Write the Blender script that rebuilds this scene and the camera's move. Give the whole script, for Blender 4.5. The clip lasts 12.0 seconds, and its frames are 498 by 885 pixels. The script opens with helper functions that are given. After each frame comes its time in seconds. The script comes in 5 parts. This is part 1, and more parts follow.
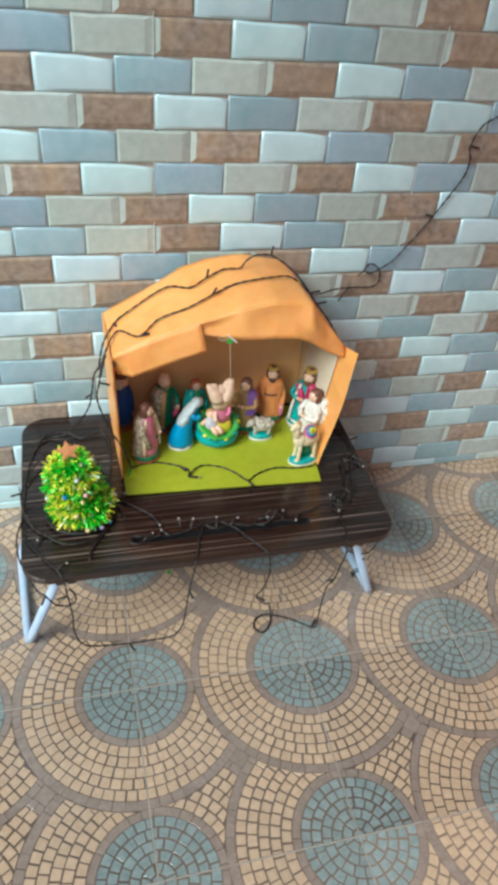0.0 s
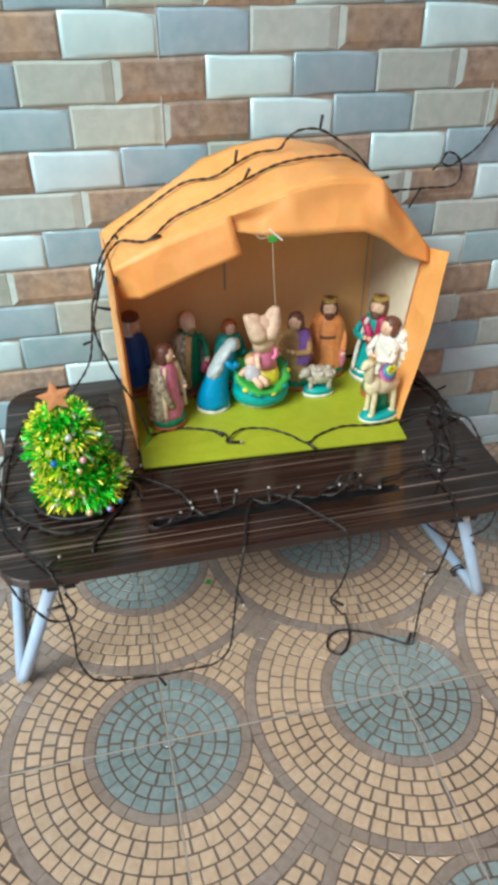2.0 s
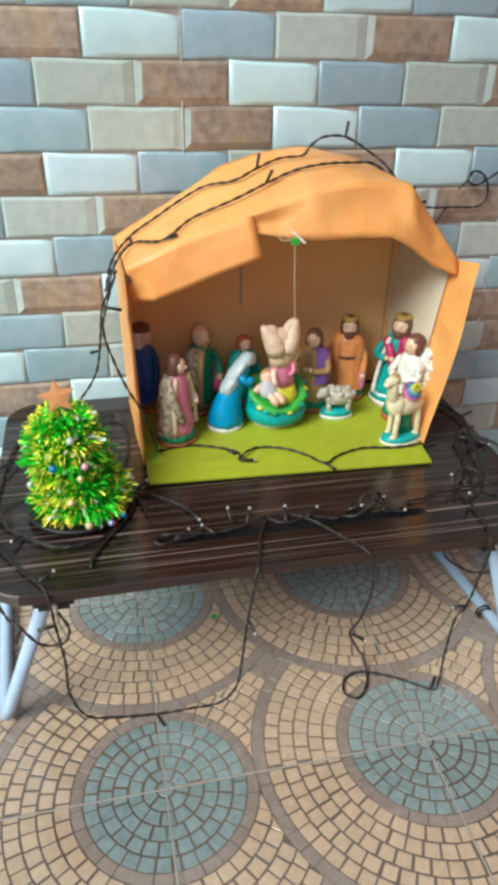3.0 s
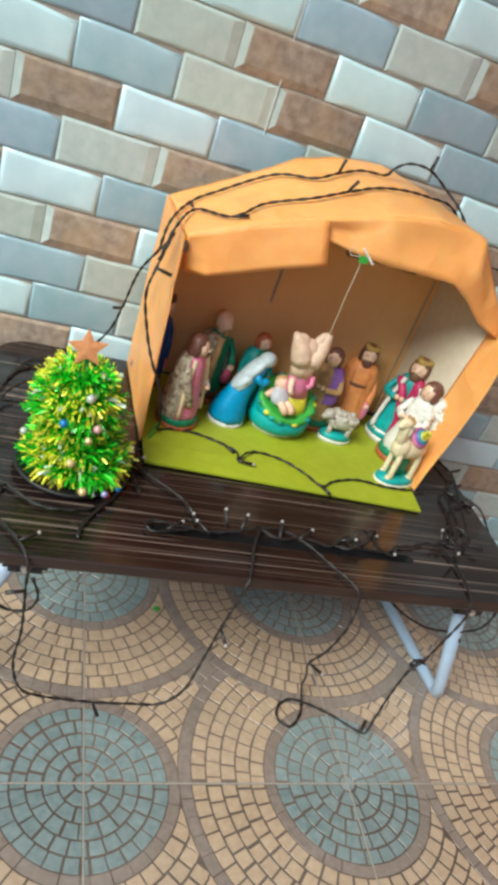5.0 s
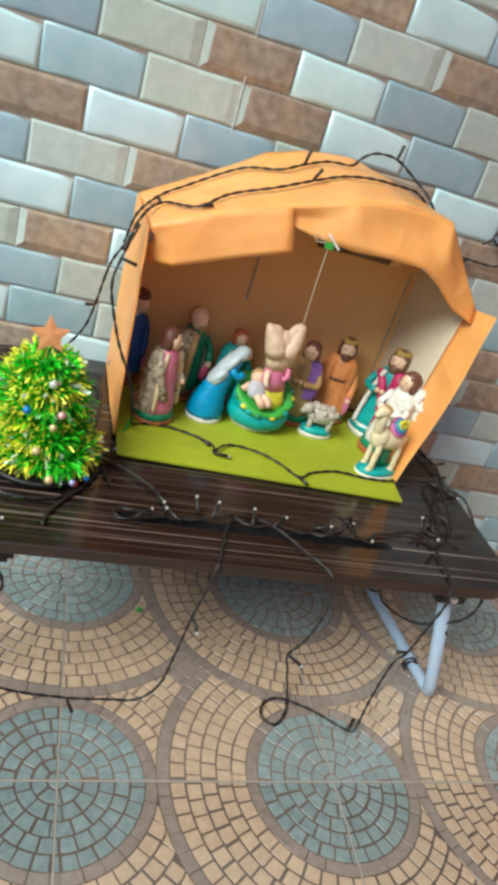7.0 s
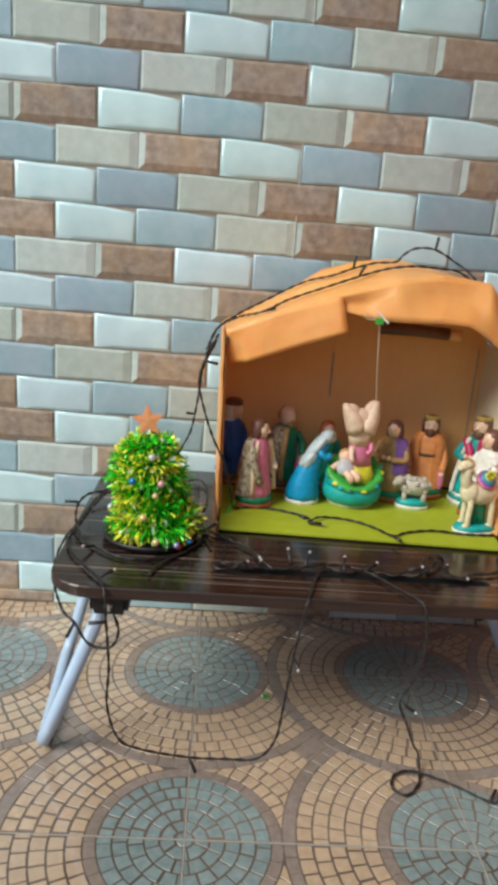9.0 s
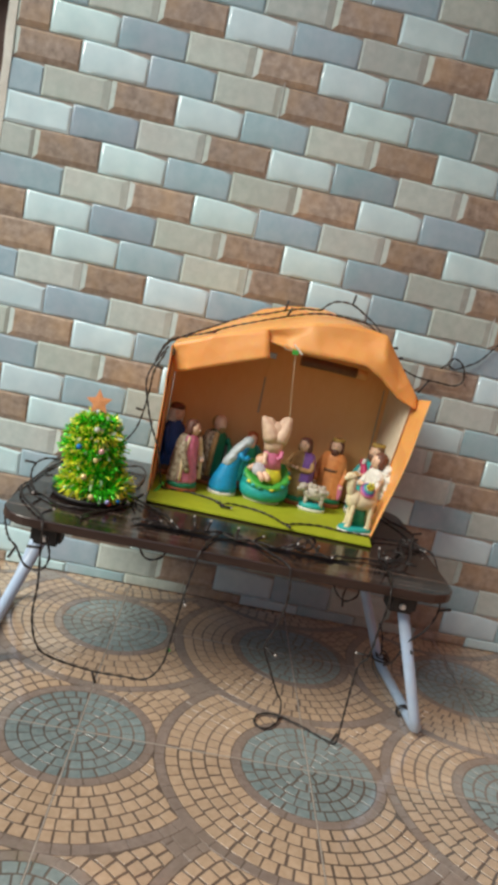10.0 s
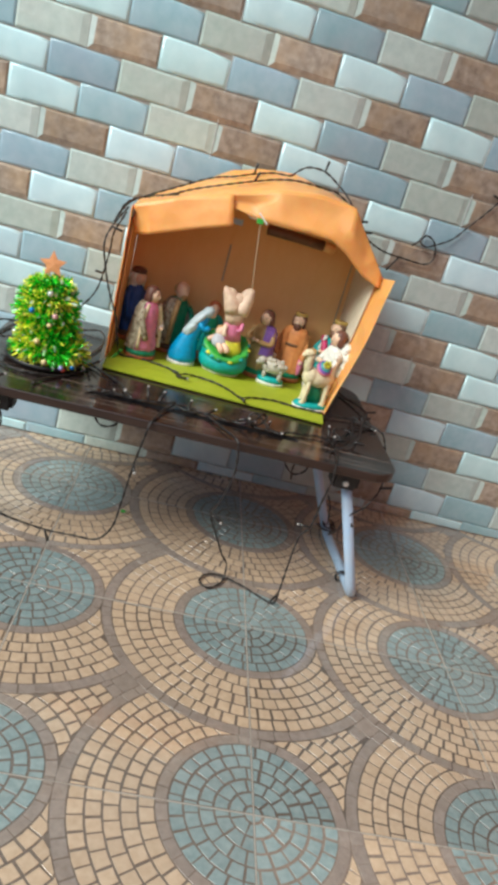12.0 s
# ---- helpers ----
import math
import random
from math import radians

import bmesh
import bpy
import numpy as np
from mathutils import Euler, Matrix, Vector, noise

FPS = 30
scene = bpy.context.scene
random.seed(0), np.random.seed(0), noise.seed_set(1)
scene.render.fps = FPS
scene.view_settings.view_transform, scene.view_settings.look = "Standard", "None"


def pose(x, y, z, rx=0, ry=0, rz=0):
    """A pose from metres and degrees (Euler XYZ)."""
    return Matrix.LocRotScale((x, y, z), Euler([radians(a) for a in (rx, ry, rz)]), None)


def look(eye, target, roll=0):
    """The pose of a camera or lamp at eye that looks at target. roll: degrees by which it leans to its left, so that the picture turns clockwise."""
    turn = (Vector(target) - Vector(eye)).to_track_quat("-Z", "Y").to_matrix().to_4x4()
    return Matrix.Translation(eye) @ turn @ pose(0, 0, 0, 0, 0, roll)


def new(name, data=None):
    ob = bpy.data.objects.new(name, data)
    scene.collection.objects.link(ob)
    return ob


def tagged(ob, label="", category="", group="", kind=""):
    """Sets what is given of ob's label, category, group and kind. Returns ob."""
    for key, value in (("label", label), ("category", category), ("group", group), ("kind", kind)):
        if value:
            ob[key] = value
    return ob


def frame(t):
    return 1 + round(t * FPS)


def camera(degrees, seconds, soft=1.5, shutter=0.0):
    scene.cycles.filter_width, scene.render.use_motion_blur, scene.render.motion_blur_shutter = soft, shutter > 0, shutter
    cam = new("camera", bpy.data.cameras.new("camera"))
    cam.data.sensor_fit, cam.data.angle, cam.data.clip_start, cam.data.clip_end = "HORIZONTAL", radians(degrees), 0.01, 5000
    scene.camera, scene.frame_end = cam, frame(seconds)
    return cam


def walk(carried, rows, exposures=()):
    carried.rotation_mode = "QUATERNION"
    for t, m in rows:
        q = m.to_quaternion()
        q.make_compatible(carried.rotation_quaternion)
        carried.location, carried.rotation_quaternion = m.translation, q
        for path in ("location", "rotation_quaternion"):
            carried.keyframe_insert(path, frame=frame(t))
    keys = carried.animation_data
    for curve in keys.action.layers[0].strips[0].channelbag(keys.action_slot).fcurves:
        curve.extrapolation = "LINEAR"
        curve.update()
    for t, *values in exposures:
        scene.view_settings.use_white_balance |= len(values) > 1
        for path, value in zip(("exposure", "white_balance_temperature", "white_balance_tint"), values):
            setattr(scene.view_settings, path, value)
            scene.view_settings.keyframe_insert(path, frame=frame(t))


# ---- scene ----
cam = camera(38.8, 12.0, 4.6)
PATH = [
    (0, (-0.146, -1.12, 1.111), (0.309, 0.341, -0.178), 6.1),
    (0.5, (-0.17, -1.087, 1.092), (0.328, 0.35, -0.206), 6.3),
    (1, (-0.171, -1.068, 1.028), (0.3, 0.372, -0.277), 5.6),
    (1.5, (-0.134, -1.004, 0.93), (0.308, 0.478, -0.338), 1.7),
    (2, (-0.114, -0.955, 0.793), (0.258, 0.62, -0.382), -0.0),
    (2.5, (-0.113, -0.945, 0.721), (0.255, 0.706, -0.347), 0.3),
    (3, (-0.124, -0.931, 0.713), (0.264, 0.738, -0.317), 1.4),
    (3.2, (-0.128, -0.928, 0.711), (0.281, 0.749, -0.299), 2.0),
    (4.8, (-0.211, -0.885, 0.686), (0.43, 0.72, -0.321), 16.6),
    (5, (-0.231, -0.871, 0.685), (0.424, 0.731, -0.318), 21.3),
    (5.5, (-0.264, -0.87, 0.686), (0.57, 0.662, -0.292), 28.3),
    (6, (-0.27, -0.873, 0.687), (0.528, 0.693, -0.267), 29.0),
    (6.5, (-0.253, -0.868, 0.681), (0.479, 0.719, -0.29), 24.1),
    (6.7, (-0.221, -0.883, 0.672), (0.441, 0.743, -0.287), 21.5),
    (8.3, (-0.127, -0.931, 0.635), (0.271, 0.796, -0.293), 5.5),
    (8.5, (-0.121, -0.958, 0.638), (0.16, 0.876, -0.11), 2.3),
    (9, (-0.094, -1.047, 0.577), (0.002, 0.88, 0.049), 4.5),
    (9.5, (-0.066, -1.169, 0.582), (-0.155, 0.792, 0.196), 7.9),
    (10, (-0.012, -1.272, 0.564), (0.109, 0.687, 0.181), 12.1),
    (10.5, (0.012, -1.379, 0.596), (0.163, 0.527, 0.009), 15.7),
    (11, (0.015, -1.408, 0.605), (0.218, 0.459, -0.083), 19.6),
    (11.5, (0.025, -1.401, 0.615), (0.252, 0.471, -0.051), 17.5),
    (12, (0.02, -1.273, 0.594), (0.278, 0.568, -0.145), 16.3),
]
walk(cam, [(t, look(eye, target, roll)) for t, eye, target, roll in PATH],
     exposures=[(0, 0.44, 6200, 2), (1.5, 0.46, 6250, 2), (2.5, 0.52, 6250, 2), (5.0, 0.48, 6400, 2), (6.7, 0.47, 6400, 2), (8.4, 0.52, 6450, 4), (9.0, 0.26, 6600, 6), (9.5, 0.13, 6900, 8), (10, 0.22, 7000, 9), (10.5, 0.44, 6850, 6), (11.2, 0.46, 6380, 3), (12, 0.52, 6400, 3)])

# ---- light ----
world = bpy.data.worlds.new("sky")
scene.world = world
world.use_nodes = True
wn = world.node_tree.nodes
sky = wn.new("ShaderNodeTexSky")
sky.sky_type = "NISHITA"
sky.sun_disc = False
SUN_ELEVATION, SUN_TURN = 42.0, -56.0
sky.sun_elevation, sky.sun_rotation = radians(SUN_ELEVATION), radians(180 + SUN_TURN)
sky.air_density, sky.dust_density = 1.0, 3.0
world.node_tree.links.new(sky.outputs[0], wn["Background"].inputs[0])
wn["Background"].inputs[1].default_value = 0.146

sun = new("sun", bpy.data.lights.new("sun", "SUN"))
sun.data.energy, sun.data.angle, sun.data.color = 3.15, radians(30), (1.0, 0.97, 0.92)
sd = Vector((math.sin(radians(SUN_TURN)) * math.cos(radians(SUN_ELEVATION)), -math.cos(radians(SUN_TURN)) * math.cos(radians(SUN_ELEVATION)), math.sin(radians(SUN_ELEVATION))))
sun.matrix_world = look(sd * 6, (0, 0, 0))

# ---- materials ----
def piece_random(nt):
    """A random number for each piece, both for separate objects and for islands of one mesh."""
    info, geo, add, fract = (nt.nodes.new(k) for k in ("ShaderNodeObjectInfo", "ShaderNodeNewGeometry", "ShaderNodeMath", "ShaderNodeMath"))
    add.operation, fract.operation = "ADD", "FRACT"
    nt.links.new(info.outputs["Random"], add.inputs[0])
    nt.links.new(geo.outputs["Random Per Island"], add.inputs[1])
    nt.links.new(add.outputs[0], fract.inputs[0])
    return fract.outputs[0]


def surface(name, a, b, rough=0.5, scale=40.0, detail=5.0, bump=0.1, bump_scale=None, metal=0.0, coat=0.0, stretch=(1, 1, 1), stain=None, stain_scale=6.0, stain_amount=0.4, pieces=0.0, rough_vary=0.12, spec=0.5, ramp=(0.3, 0.7), hue=0.0, tiles=0.0):
    """A grained surface between two colours, with broader stains, relief and uneven gloss."""
    m = bpy.data.materials.new(name)
    m.use_nodes = True
    nt = m.node_tree
    n, l = nt.nodes, nt.links
    p = n["Principled BSDF"]
    co, mp = n.new("ShaderNodeTexCoord"), n.new("ShaderNodeMapping")
    geo = n.new("ShaderNodeNewGeometry")
    mp.inputs["Scale"].default_value = stretch
    l.new(geo.outputs["Position"], mp.inputs[0])
    fine = n.new("ShaderNodeTexNoise")
    fine.inputs["Scale"].default_value, fine.inputs["Detail"].default_value, fine.inputs["Roughness"].default_value = scale, detail, 0.6
    l.new(mp.outputs[0], fine.inputs[0])
    cr = n.new("ShaderNodeValToRGB")
    cr.color_ramp.elements[0].position, cr.color_ramp.elements[1].position = ramp
    cr.color_ramp.elements[0].color, cr.color_ramp.elements[1].color = (*a, 1), (*b, 1)
    l.new(fine.outputs[0], cr.inputs[0])
    colour = cr.outputs[0]
    broad = n.new("ShaderNodeTexNoise")
    broad.inputs["Scale"].default_value, broad.inputs["Detail"].default_value = stain_scale, 3.0
    l.new(geo.outputs["Position"], broad.inputs[0])
    if stain:
        r2 = n.new("ShaderNodeValToRGB")
        r2.color_ramp.elements[0].position, r2.color_ramp.elements[1].position = 0.42, 0.72
        r2.color_ramp.elements[0].color, r2.color_ramp.elements[1].color = (0, 0, 0, 1), (stain_amount,) * 3 + (1,)
        l.new(broad.outputs[0], r2.inputs[0])
        mx = n.new("ShaderNodeMix")
        mx.data_type = "RGBA"
        l.new(r2.outputs[0], mx.inputs["Factor"])
        l.new(colour, mx.inputs["A"])
        mx.inputs["B"].default_value = (*stain, 1)
        colour = mx.outputs["Result"]
    if pieces:
        hsv, rr = n.new("ShaderNodeHueSaturation"), n.new("ShaderNodeMapRange")
        rr.inputs[3].default_value, rr.inputs[4].default_value = 1 - pieces, 1 + pieces
        pick = piece_random(nt)
        l.new(pick, rr.inputs[0])
        l.new(rr.outputs[0], hsv.inputs["Value"])
        if hue:
            wn2, hr = n.new("ShaderNodeTexWhiteNoise"), n.new("ShaderNodeMapRange")
            wn2.noise_dimensions = "1D"
            hr.inputs[3].default_value, hr.inputs[4].default_value = 0.5 - hue, 0.5 + hue
            l.new(pick, wn2.inputs["W"])
            l.new(wn2.outputs["Value"], hr.inputs[0])
            l.new(hr.outputs[0], hsv.inputs["Hue"])
        l.new(colour, hsv.inputs["Color"])
        colour = hsv.outputs[0]
    if tiles:
        # the colour steps a little lighter or darker from one floor tile to the next
        put, cell, white, tr, th = (n.new(k) for k in ("ShaderNodeVectorMath", "ShaderNodeVectorMath", "ShaderNodeTexWhiteNoise", "ShaderNodeMapRange", "ShaderNodeHueSaturation"))
        put.operation, cell.operation = "MULTIPLY_ADD", "FLOOR"
        put.inputs[1].default_value, put.inputs[2].default_value = (1 / 0.3, 1 / 0.3, 0), (0.0985 / 0.3, 0.466 / 0.3, 0)
        l.new(geo.outputs["Position"], put.inputs[0])
        l.new(put.outputs[0], cell.inputs[0])
        l.new(cell.outputs[0], white.inputs[0])
        tr.inputs[3].default_value, tr.inputs[4].default_value = 1 - tiles, 1 + tiles
        l.new(white.outputs["Value"], tr.inputs[0])
        l.new(tr.outputs[0], th.inputs["Value"])
        l.new(colour, th.inputs["Color"])
        colour = th.outputs[0]
    l.new(colour, p.inputs["Base Color"])
    rv = n.new("ShaderNodeMapRange")
    rv.inputs[3].default_value, rv.inputs[4].default_value = max(rough - rough_vary, 0.02), rough + rough_vary
    l.new(broad.outputs[0], rv.inputs[0])
    l.new(rv.outputs[0], p.inputs["Roughness"])
    p.inputs["Metallic"].default_value = metal
    p.inputs["Specular IOR Level"].default_value = spec
    p.inputs["Coat Weight"].default_value = coat
    p.inputs["Coat Roughness"].default_value = 0.08
    if bump:
        bp, bn = n.new("ShaderNodeBump"), n.new("ShaderNodeTexNoise")
        bn.inputs["Scale"].default_value, bn.inputs["Detail"].default_value = bump_scale or scale * 2, 4.0
        l.new(mp.outputs[0], bn.inputs[0])
        bp.inputs["Strength"].default_value, bp.inputs["Distance"].default_value = bump, 0.002
        l.new(bn.outputs[0], bp.inputs["Height"])
        l.new(bp.outputs[0], p.inputs["Normal"])
    return m


# wall tiles
M_WHITE = surface("white_tile_glaze", (0.545, 0.775, 0.82), (0.665, 0.875, 0.91), 0.16, 30, bump=0.06, bump_scale=60, pieces=0.05, stain=(0.50, 0.65, 0.71), stain_scale=14, hue=0.015)
M_BLUE = surface("blue_grey_tile_glaze", (0.285, 0.455, 0.52), (0.38, 0.535, 0.595), 0.22, 45, bump=0.08, bump_scale=90, pieces=0.09, stain=(0.42, 0.46, 0.55), stain_scale=11, hue=0.015)
M_BEIGE = surface("beige_tile_glaze", (0.440, 0.545, 0.510), (0.560, 0.655, 0.615), 0.24, 70, bump=0.12, bump_scale=130, pieces=0.11, stain=(0.51, 0.52, 0.49), stain_scale=12, hue=0.03)
M_BROWN = surface("brown_tile_glaze", (0.25, 0.198, 0.155), (0.47, 0.395, 0.325), 0.20, 80, 8, bump=0.12, bump_scale=120, pieces=0.12, stain=(0.50, 0.36, 0.225), stain_scale=22, stain_amount=0.6)
M_BED = surface("brown_tile_joint", (0.32, 0.28, 0.24), (0.42, 0.38, 0.33), 0.6, 90)
M_GROUT = surface("pale_grout", (0.55, 0.57, 0.55), (0.72, 0.73, 0.70), 0.7, 120, bump=0.2)
M_RENDER = surface("whitewashed_cement_edge", (0.66, 0.71, 0.65), (0.80, 0.84, 0.78), 0.7, 80, bump=0.5, stain=(0.58, 0.52, 0.42), stain_scale=20)
# floor tiles
M_SETT = surface("sand_sett_glaze", (0.489, 0.355, 0.235), (0.602, 0.456, 0.320), 0.11, 110, bump=0.03, bump_scale=260, pieces=0.07, stain=(0.432, 0.338, 0.254), stain_scale=5, rough_vary=0.05, tiles=0.09, spec=0.85, coat=0.8)
M_SLATE = surface("blue_grey_sett_glaze", (0.188, 0.259, 0.263), (0.287, 0.362, 0.357), 0.11, 110, bump=0.03, bump_scale=260, pieces=0.08, stain=(0.291, 0.329, 0.320), stain_scale=6, rough_vary=0.05, tiles=0.13, spec=0.85, coat=0.8)
M_TAUPE = surface("taupe_sett_glaze", (0.244, 0.193, 0.164), (0.329, 0.273, 0.235), 0.11, 110, bump=0.03, bump_scale=260, pieces=0.07, stain=(0.282, 0.226, 0.169), stain_scale=6, rough_vary=0.05, tiles=0.1, spec=0.85, coat=0.8)
M_FLOORBED = surface("brown_floor_joint", (0.160, 0.120, 0.096), (0.221, 0.174, 0.141), 0.12, 140, bump=0.02, rough_vary=0.05, tiles=0.45, spec=0.85, coat=0.8)
# seams are pale because light caught in their grooves is put into the colour
M_SEAM = surface("pale_glare_floor_joint", (0.31, 0.28, 0.24), (0.43, 0.40, 0.35), 0.5, 300, bump=0.1)
# stable and table
M_ORANGE = surface("orange_craft_paper", (0.95, 0.385, 0.105), (0.97, 0.45, 0.145), 0.42, 60, bump=0.22, bump_scale=35, stain=(0.96, 0.51, 0.18), stain_scale=9)
let_through = M_ORANGE.node_tree.nodes["Principled BSDF"]
let_through.inputs["Subsurface Weight"].default_value, let_through.inputs["Subsurface Scale"].default_value = 0.55, 0.0022
let_through.inputs["Subsurface Radius"].default_value = (1.0, 0.4, 0.12)
# folds pressed into the paper: flat facets that meet in creases
on = M_ORANGE.node_tree.nodes
fold, warp, push = on.new("ShaderNodeTexVoronoi"), on.new("ShaderNodeTexNoise"), on.new("ShaderNodeBump")
fold.inputs["Scale"].default_value, warp.inputs["Scale"].default_value = 19.0, 9.0
spread = on.new("ShaderNodeVectorMath")
spread.operation = "MULTIPLY_ADD"
spread.inputs[1].default_value = (0.07, 0.07, 0.07)
place = on.new("ShaderNodeNewGeometry")
ol = M_ORANGE.node_tree.links
ol.new(place.outputs["Position"], warp.inputs[0])
ol.new(warp.outputs["Color"], spread.inputs[0])
ol.new(place.outputs["Position"], spread.inputs[2])
ol.new(spread.outputs[0], fold.inputs[0])
ol.new(fold.outputs["Distance"], push.inputs["Height"])
push.inputs["Strength"].default_value, push.inputs["Distance"].default_value = 0.55, 0.006
ol.new(push.outputs[0], let_through.inputs["Normal"].links[0].from_node.inputs["Normal"])
M_CARD = surface("brown_cardboard", (0.92, 0.50, 0.19), (0.94, 0.54, 0.22), 0.8, 120, stretch=(1, 1, 0.4), bump=0.15, stain=(0.80, 0.48, 0.22), stain_scale=7)
M_CREAM = surface("pale_cardboard", (0.76, 0.66, 0.48), (0.83, 0.74, 0.57), 0.8, 90, bump=0.15)
M_LIME = surface("lime_green_card", (0.33, 0.40, 0.015), (0.40, 0.47, 0.025), 0.6, 70, bump=0.12, bump_scale=50, stain=(0.30, 0.36, 0.02), stain_scale=9)
M_WOOD = surface("dark_wood_laminate", (0.013, 0.008, 0.007), (0.14, 0.098, 0.083), 0.17, 26, 3, bump=0.03, stretch=(0.10, 15.0, 15.0), coat=0.22, spec=0.4, ramp=(0.53, 0.82), stain=(0.026, 0.016, 0.013), stain_scale=4)
wood_nodes, wood_links = M_WOOD.node_tree.nodes, M_WOOD.node_tree.links
hair_map, hair, hair_ramp, hair_mix = (wood_nodes.new(k) for k in ("ShaderNodeMapping", "ShaderNodeTexNoise", "ShaderNodeValToRGB", "ShaderNodeMix"))
hair_map.inputs["Scale"].default_value = (0.9, 160.0, 160.0)
hair.inputs["Scale"].default_value, hair.inputs["Detail"].default_value = 2.4, 1.0
hair_ramp.color_ramp.elements[0].position, hair_ramp.color_ramp.elements[1].position = 0.66, 0.74
hair_mix.data_type = "RGBA"
hair_mix.inputs["B"].default_value = (0.30, 0.23, 0.19, 1)
wood_links.new(wood_nodes["Geometry"].outputs["Position"], hair_map.inputs[0])
wood_links.new(hair_map.outputs[0], hair.inputs[0])
wood_links.new(hair.outputs[0], hair_ramp.inputs[0])
wood_links.new(hair_ramp.outputs[0], hair_mix.inputs["Factor"])
wood_links.new(wood_nodes["Principled BSDF"].inputs["Base Color"].links[0].from_socket, hair_mix.inputs["A"])
wood_links.new(hair_mix.outputs["Result"], wood_nodes["Principled BSDF"].inputs["Base Color"])
M_EDGE = surface("brown_edge_band", (0.022, 0.012, 0.010), (0.048, 0.028, 0.022), 0.35, 40, stretch=(0.3, 3, 3), bump=0.05)
M_BLACKPL = surface("black_plastic", (0.012, 0.012, 0.013), (0.025, 0.024, 0.024), 0.45, 120, bump=0.05)
M_TUBE = surface("silver_painted_steel", (0.42, 0.585, 0.79), (0.49, 0.65, 0.84), 0.3, 60, bump=0.03, metal=0.0, stain=(0.45, 0.48, 0.52), stain_scale=18)
M_BOLT = surface("pale_bolt", (0.6, 0.58, 0.55), (0.72, 0.7, 0.68), 0.3, 90, metal=0.5)
M_CABLE = surface("black_cable_sheath", (0.010, 0.009, 0.009), (0.030, 0.026, 0.024), 0.36, 300, bump=0.1)
M_BULB = surface("clear_bulb_tip", (0.34, 0.32, 0.30), (0.5, 0.47, 0.45), 0.15, 90, bump=0.0)
M_STRING = surface("cream_twine", (0.62, 0.50, 0.34), (0.75, 0.63, 0.45), 0.8, 500)
# figurine paints
def paint(name, c, vary=0.16, rough=0.48):
    lo, hi = tuple(max(x * (1 - vary), 0.004) for x in c), tuple(min(x * (1 + vary), 0.95) for x in c)
    return surface(name, lo, hi, rough, 130, 4, bump=0.25, bump_scale=190, stain=tuple(x * 0.62 for x in c), stain_scale=70, stain_amount=0.45)


PAINTS = {k: paint(k + "_paint", c) for k, c in dict(
    skin=(0.93, 0.59, 0.41), blush=(0.94, 0.64, 0.46), hair=(0.15, 0.062, 0.042), greyhair=(0.30, 0.26, 0.22), navy=(0.015, 0.075, 0.30), white=(0.84, 0.82, 0.74), cream=(0.76, 0.61, 0.38),
    green=(0.01, 0.25, 0.125), teal=(0.01, 0.38, 0.36), blue=(0.0, 0.32, 0.62), pink=(0.66, 0.10, 0.20), rose=(0.80, 0.24, 0.40), magenta=(0.52, 0.02, 0.11), orange=(0.98, 0.345, 0.11), purple=(0.26, 0.13, 0.48),
    tan=(0.52, 0.32, 0.13), mottled=(0.26, 0.21, 0.15), brown=(0.17, 0.08, 0.04), terracotta=(0.48, 0.13, 0.05), yellow=(0.74, 0.70, 0.05), leaf=(0.06, 0.42, 0.06), grey=(0.52, 0.53, 0.56), veil=(0.52, 0.62, 0.64), camel=(0.84, 0.72, 0.46), gold=(0.5, 0.33, 0.08)).items()}
PAINTS["mottled"] = surface("mottled_cloak_paint", (0.13, 0.085, 0.045), (0.56, 0.50, 0.36), 0.5, 150, 4, bump=0.25, bump_scale=190, ramp=(0.36, 0.62))
# tinsel tree
M_TINSEL = surface("green_foil_tinsel", (0.015, 0.46, 0.015), (0.09, 0.80, 0.04), 0.24, 120, metal=0.25, pieces=0.75, bump=0)
M_TIPS = surface("yellow_green_foil_tinsel", (0.62, 0.69, 0.01), (0.95, 0.86, 0.10), 0.28, 120, metal=0.1, pieces=0.4, bump=0)
# sparkle on the foil is put in as pale strands
M_SPARK = surface("pale_glint_foil", (0.72, 0.90, 0.62), (0.94, 0.97, 0.88), 0.22, 120, metal=0.15, pieces=0.2, bump=0)
M_CORE = surface("dark_green_wire_core", (0.015, 0.10, 0.01), (0.03, 0.2, 0.015), 0.6, 90)
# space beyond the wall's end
# the room's dimness is put into this brown, which is darker than the paint
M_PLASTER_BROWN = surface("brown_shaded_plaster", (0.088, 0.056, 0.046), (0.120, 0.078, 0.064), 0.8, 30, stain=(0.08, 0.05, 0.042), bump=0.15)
# red chosen so two added walls out of view throw reddish bounce light
M_PLASTER_RED = surface("red_bounce_wall_paint", (0.37, 0.10, 0.05), (0.43, 0.125, 0.065), 0.7, 30, stain=(0.40, 0.12, 0.07), bump=0.15)
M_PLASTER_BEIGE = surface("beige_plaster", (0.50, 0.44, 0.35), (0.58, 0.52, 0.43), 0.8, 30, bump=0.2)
# darker copy of the beige plaster, with the shade under the stairs in its colour
M_SOFFIT = surface("shaded_beige_plaster", (0.36, 0.31, 0.25), (0.43, 0.38, 0.31), 0.8, 30, bump=0.2)
M_CEILING = surface("white_ceiling_paint", (0.72, 0.71, 0.68), (0.80, 0.79, 0.76), 0.8, 20, bump=0.1)
M_GROUND = surface("pale_concrete_ground", (0.30, 0.29, 0.27), (0.42, 0.41, 0.38), 0.8, 8, bump=0.3, stain=(0.25, 0.24, 0.22), stain_scale=0.7)

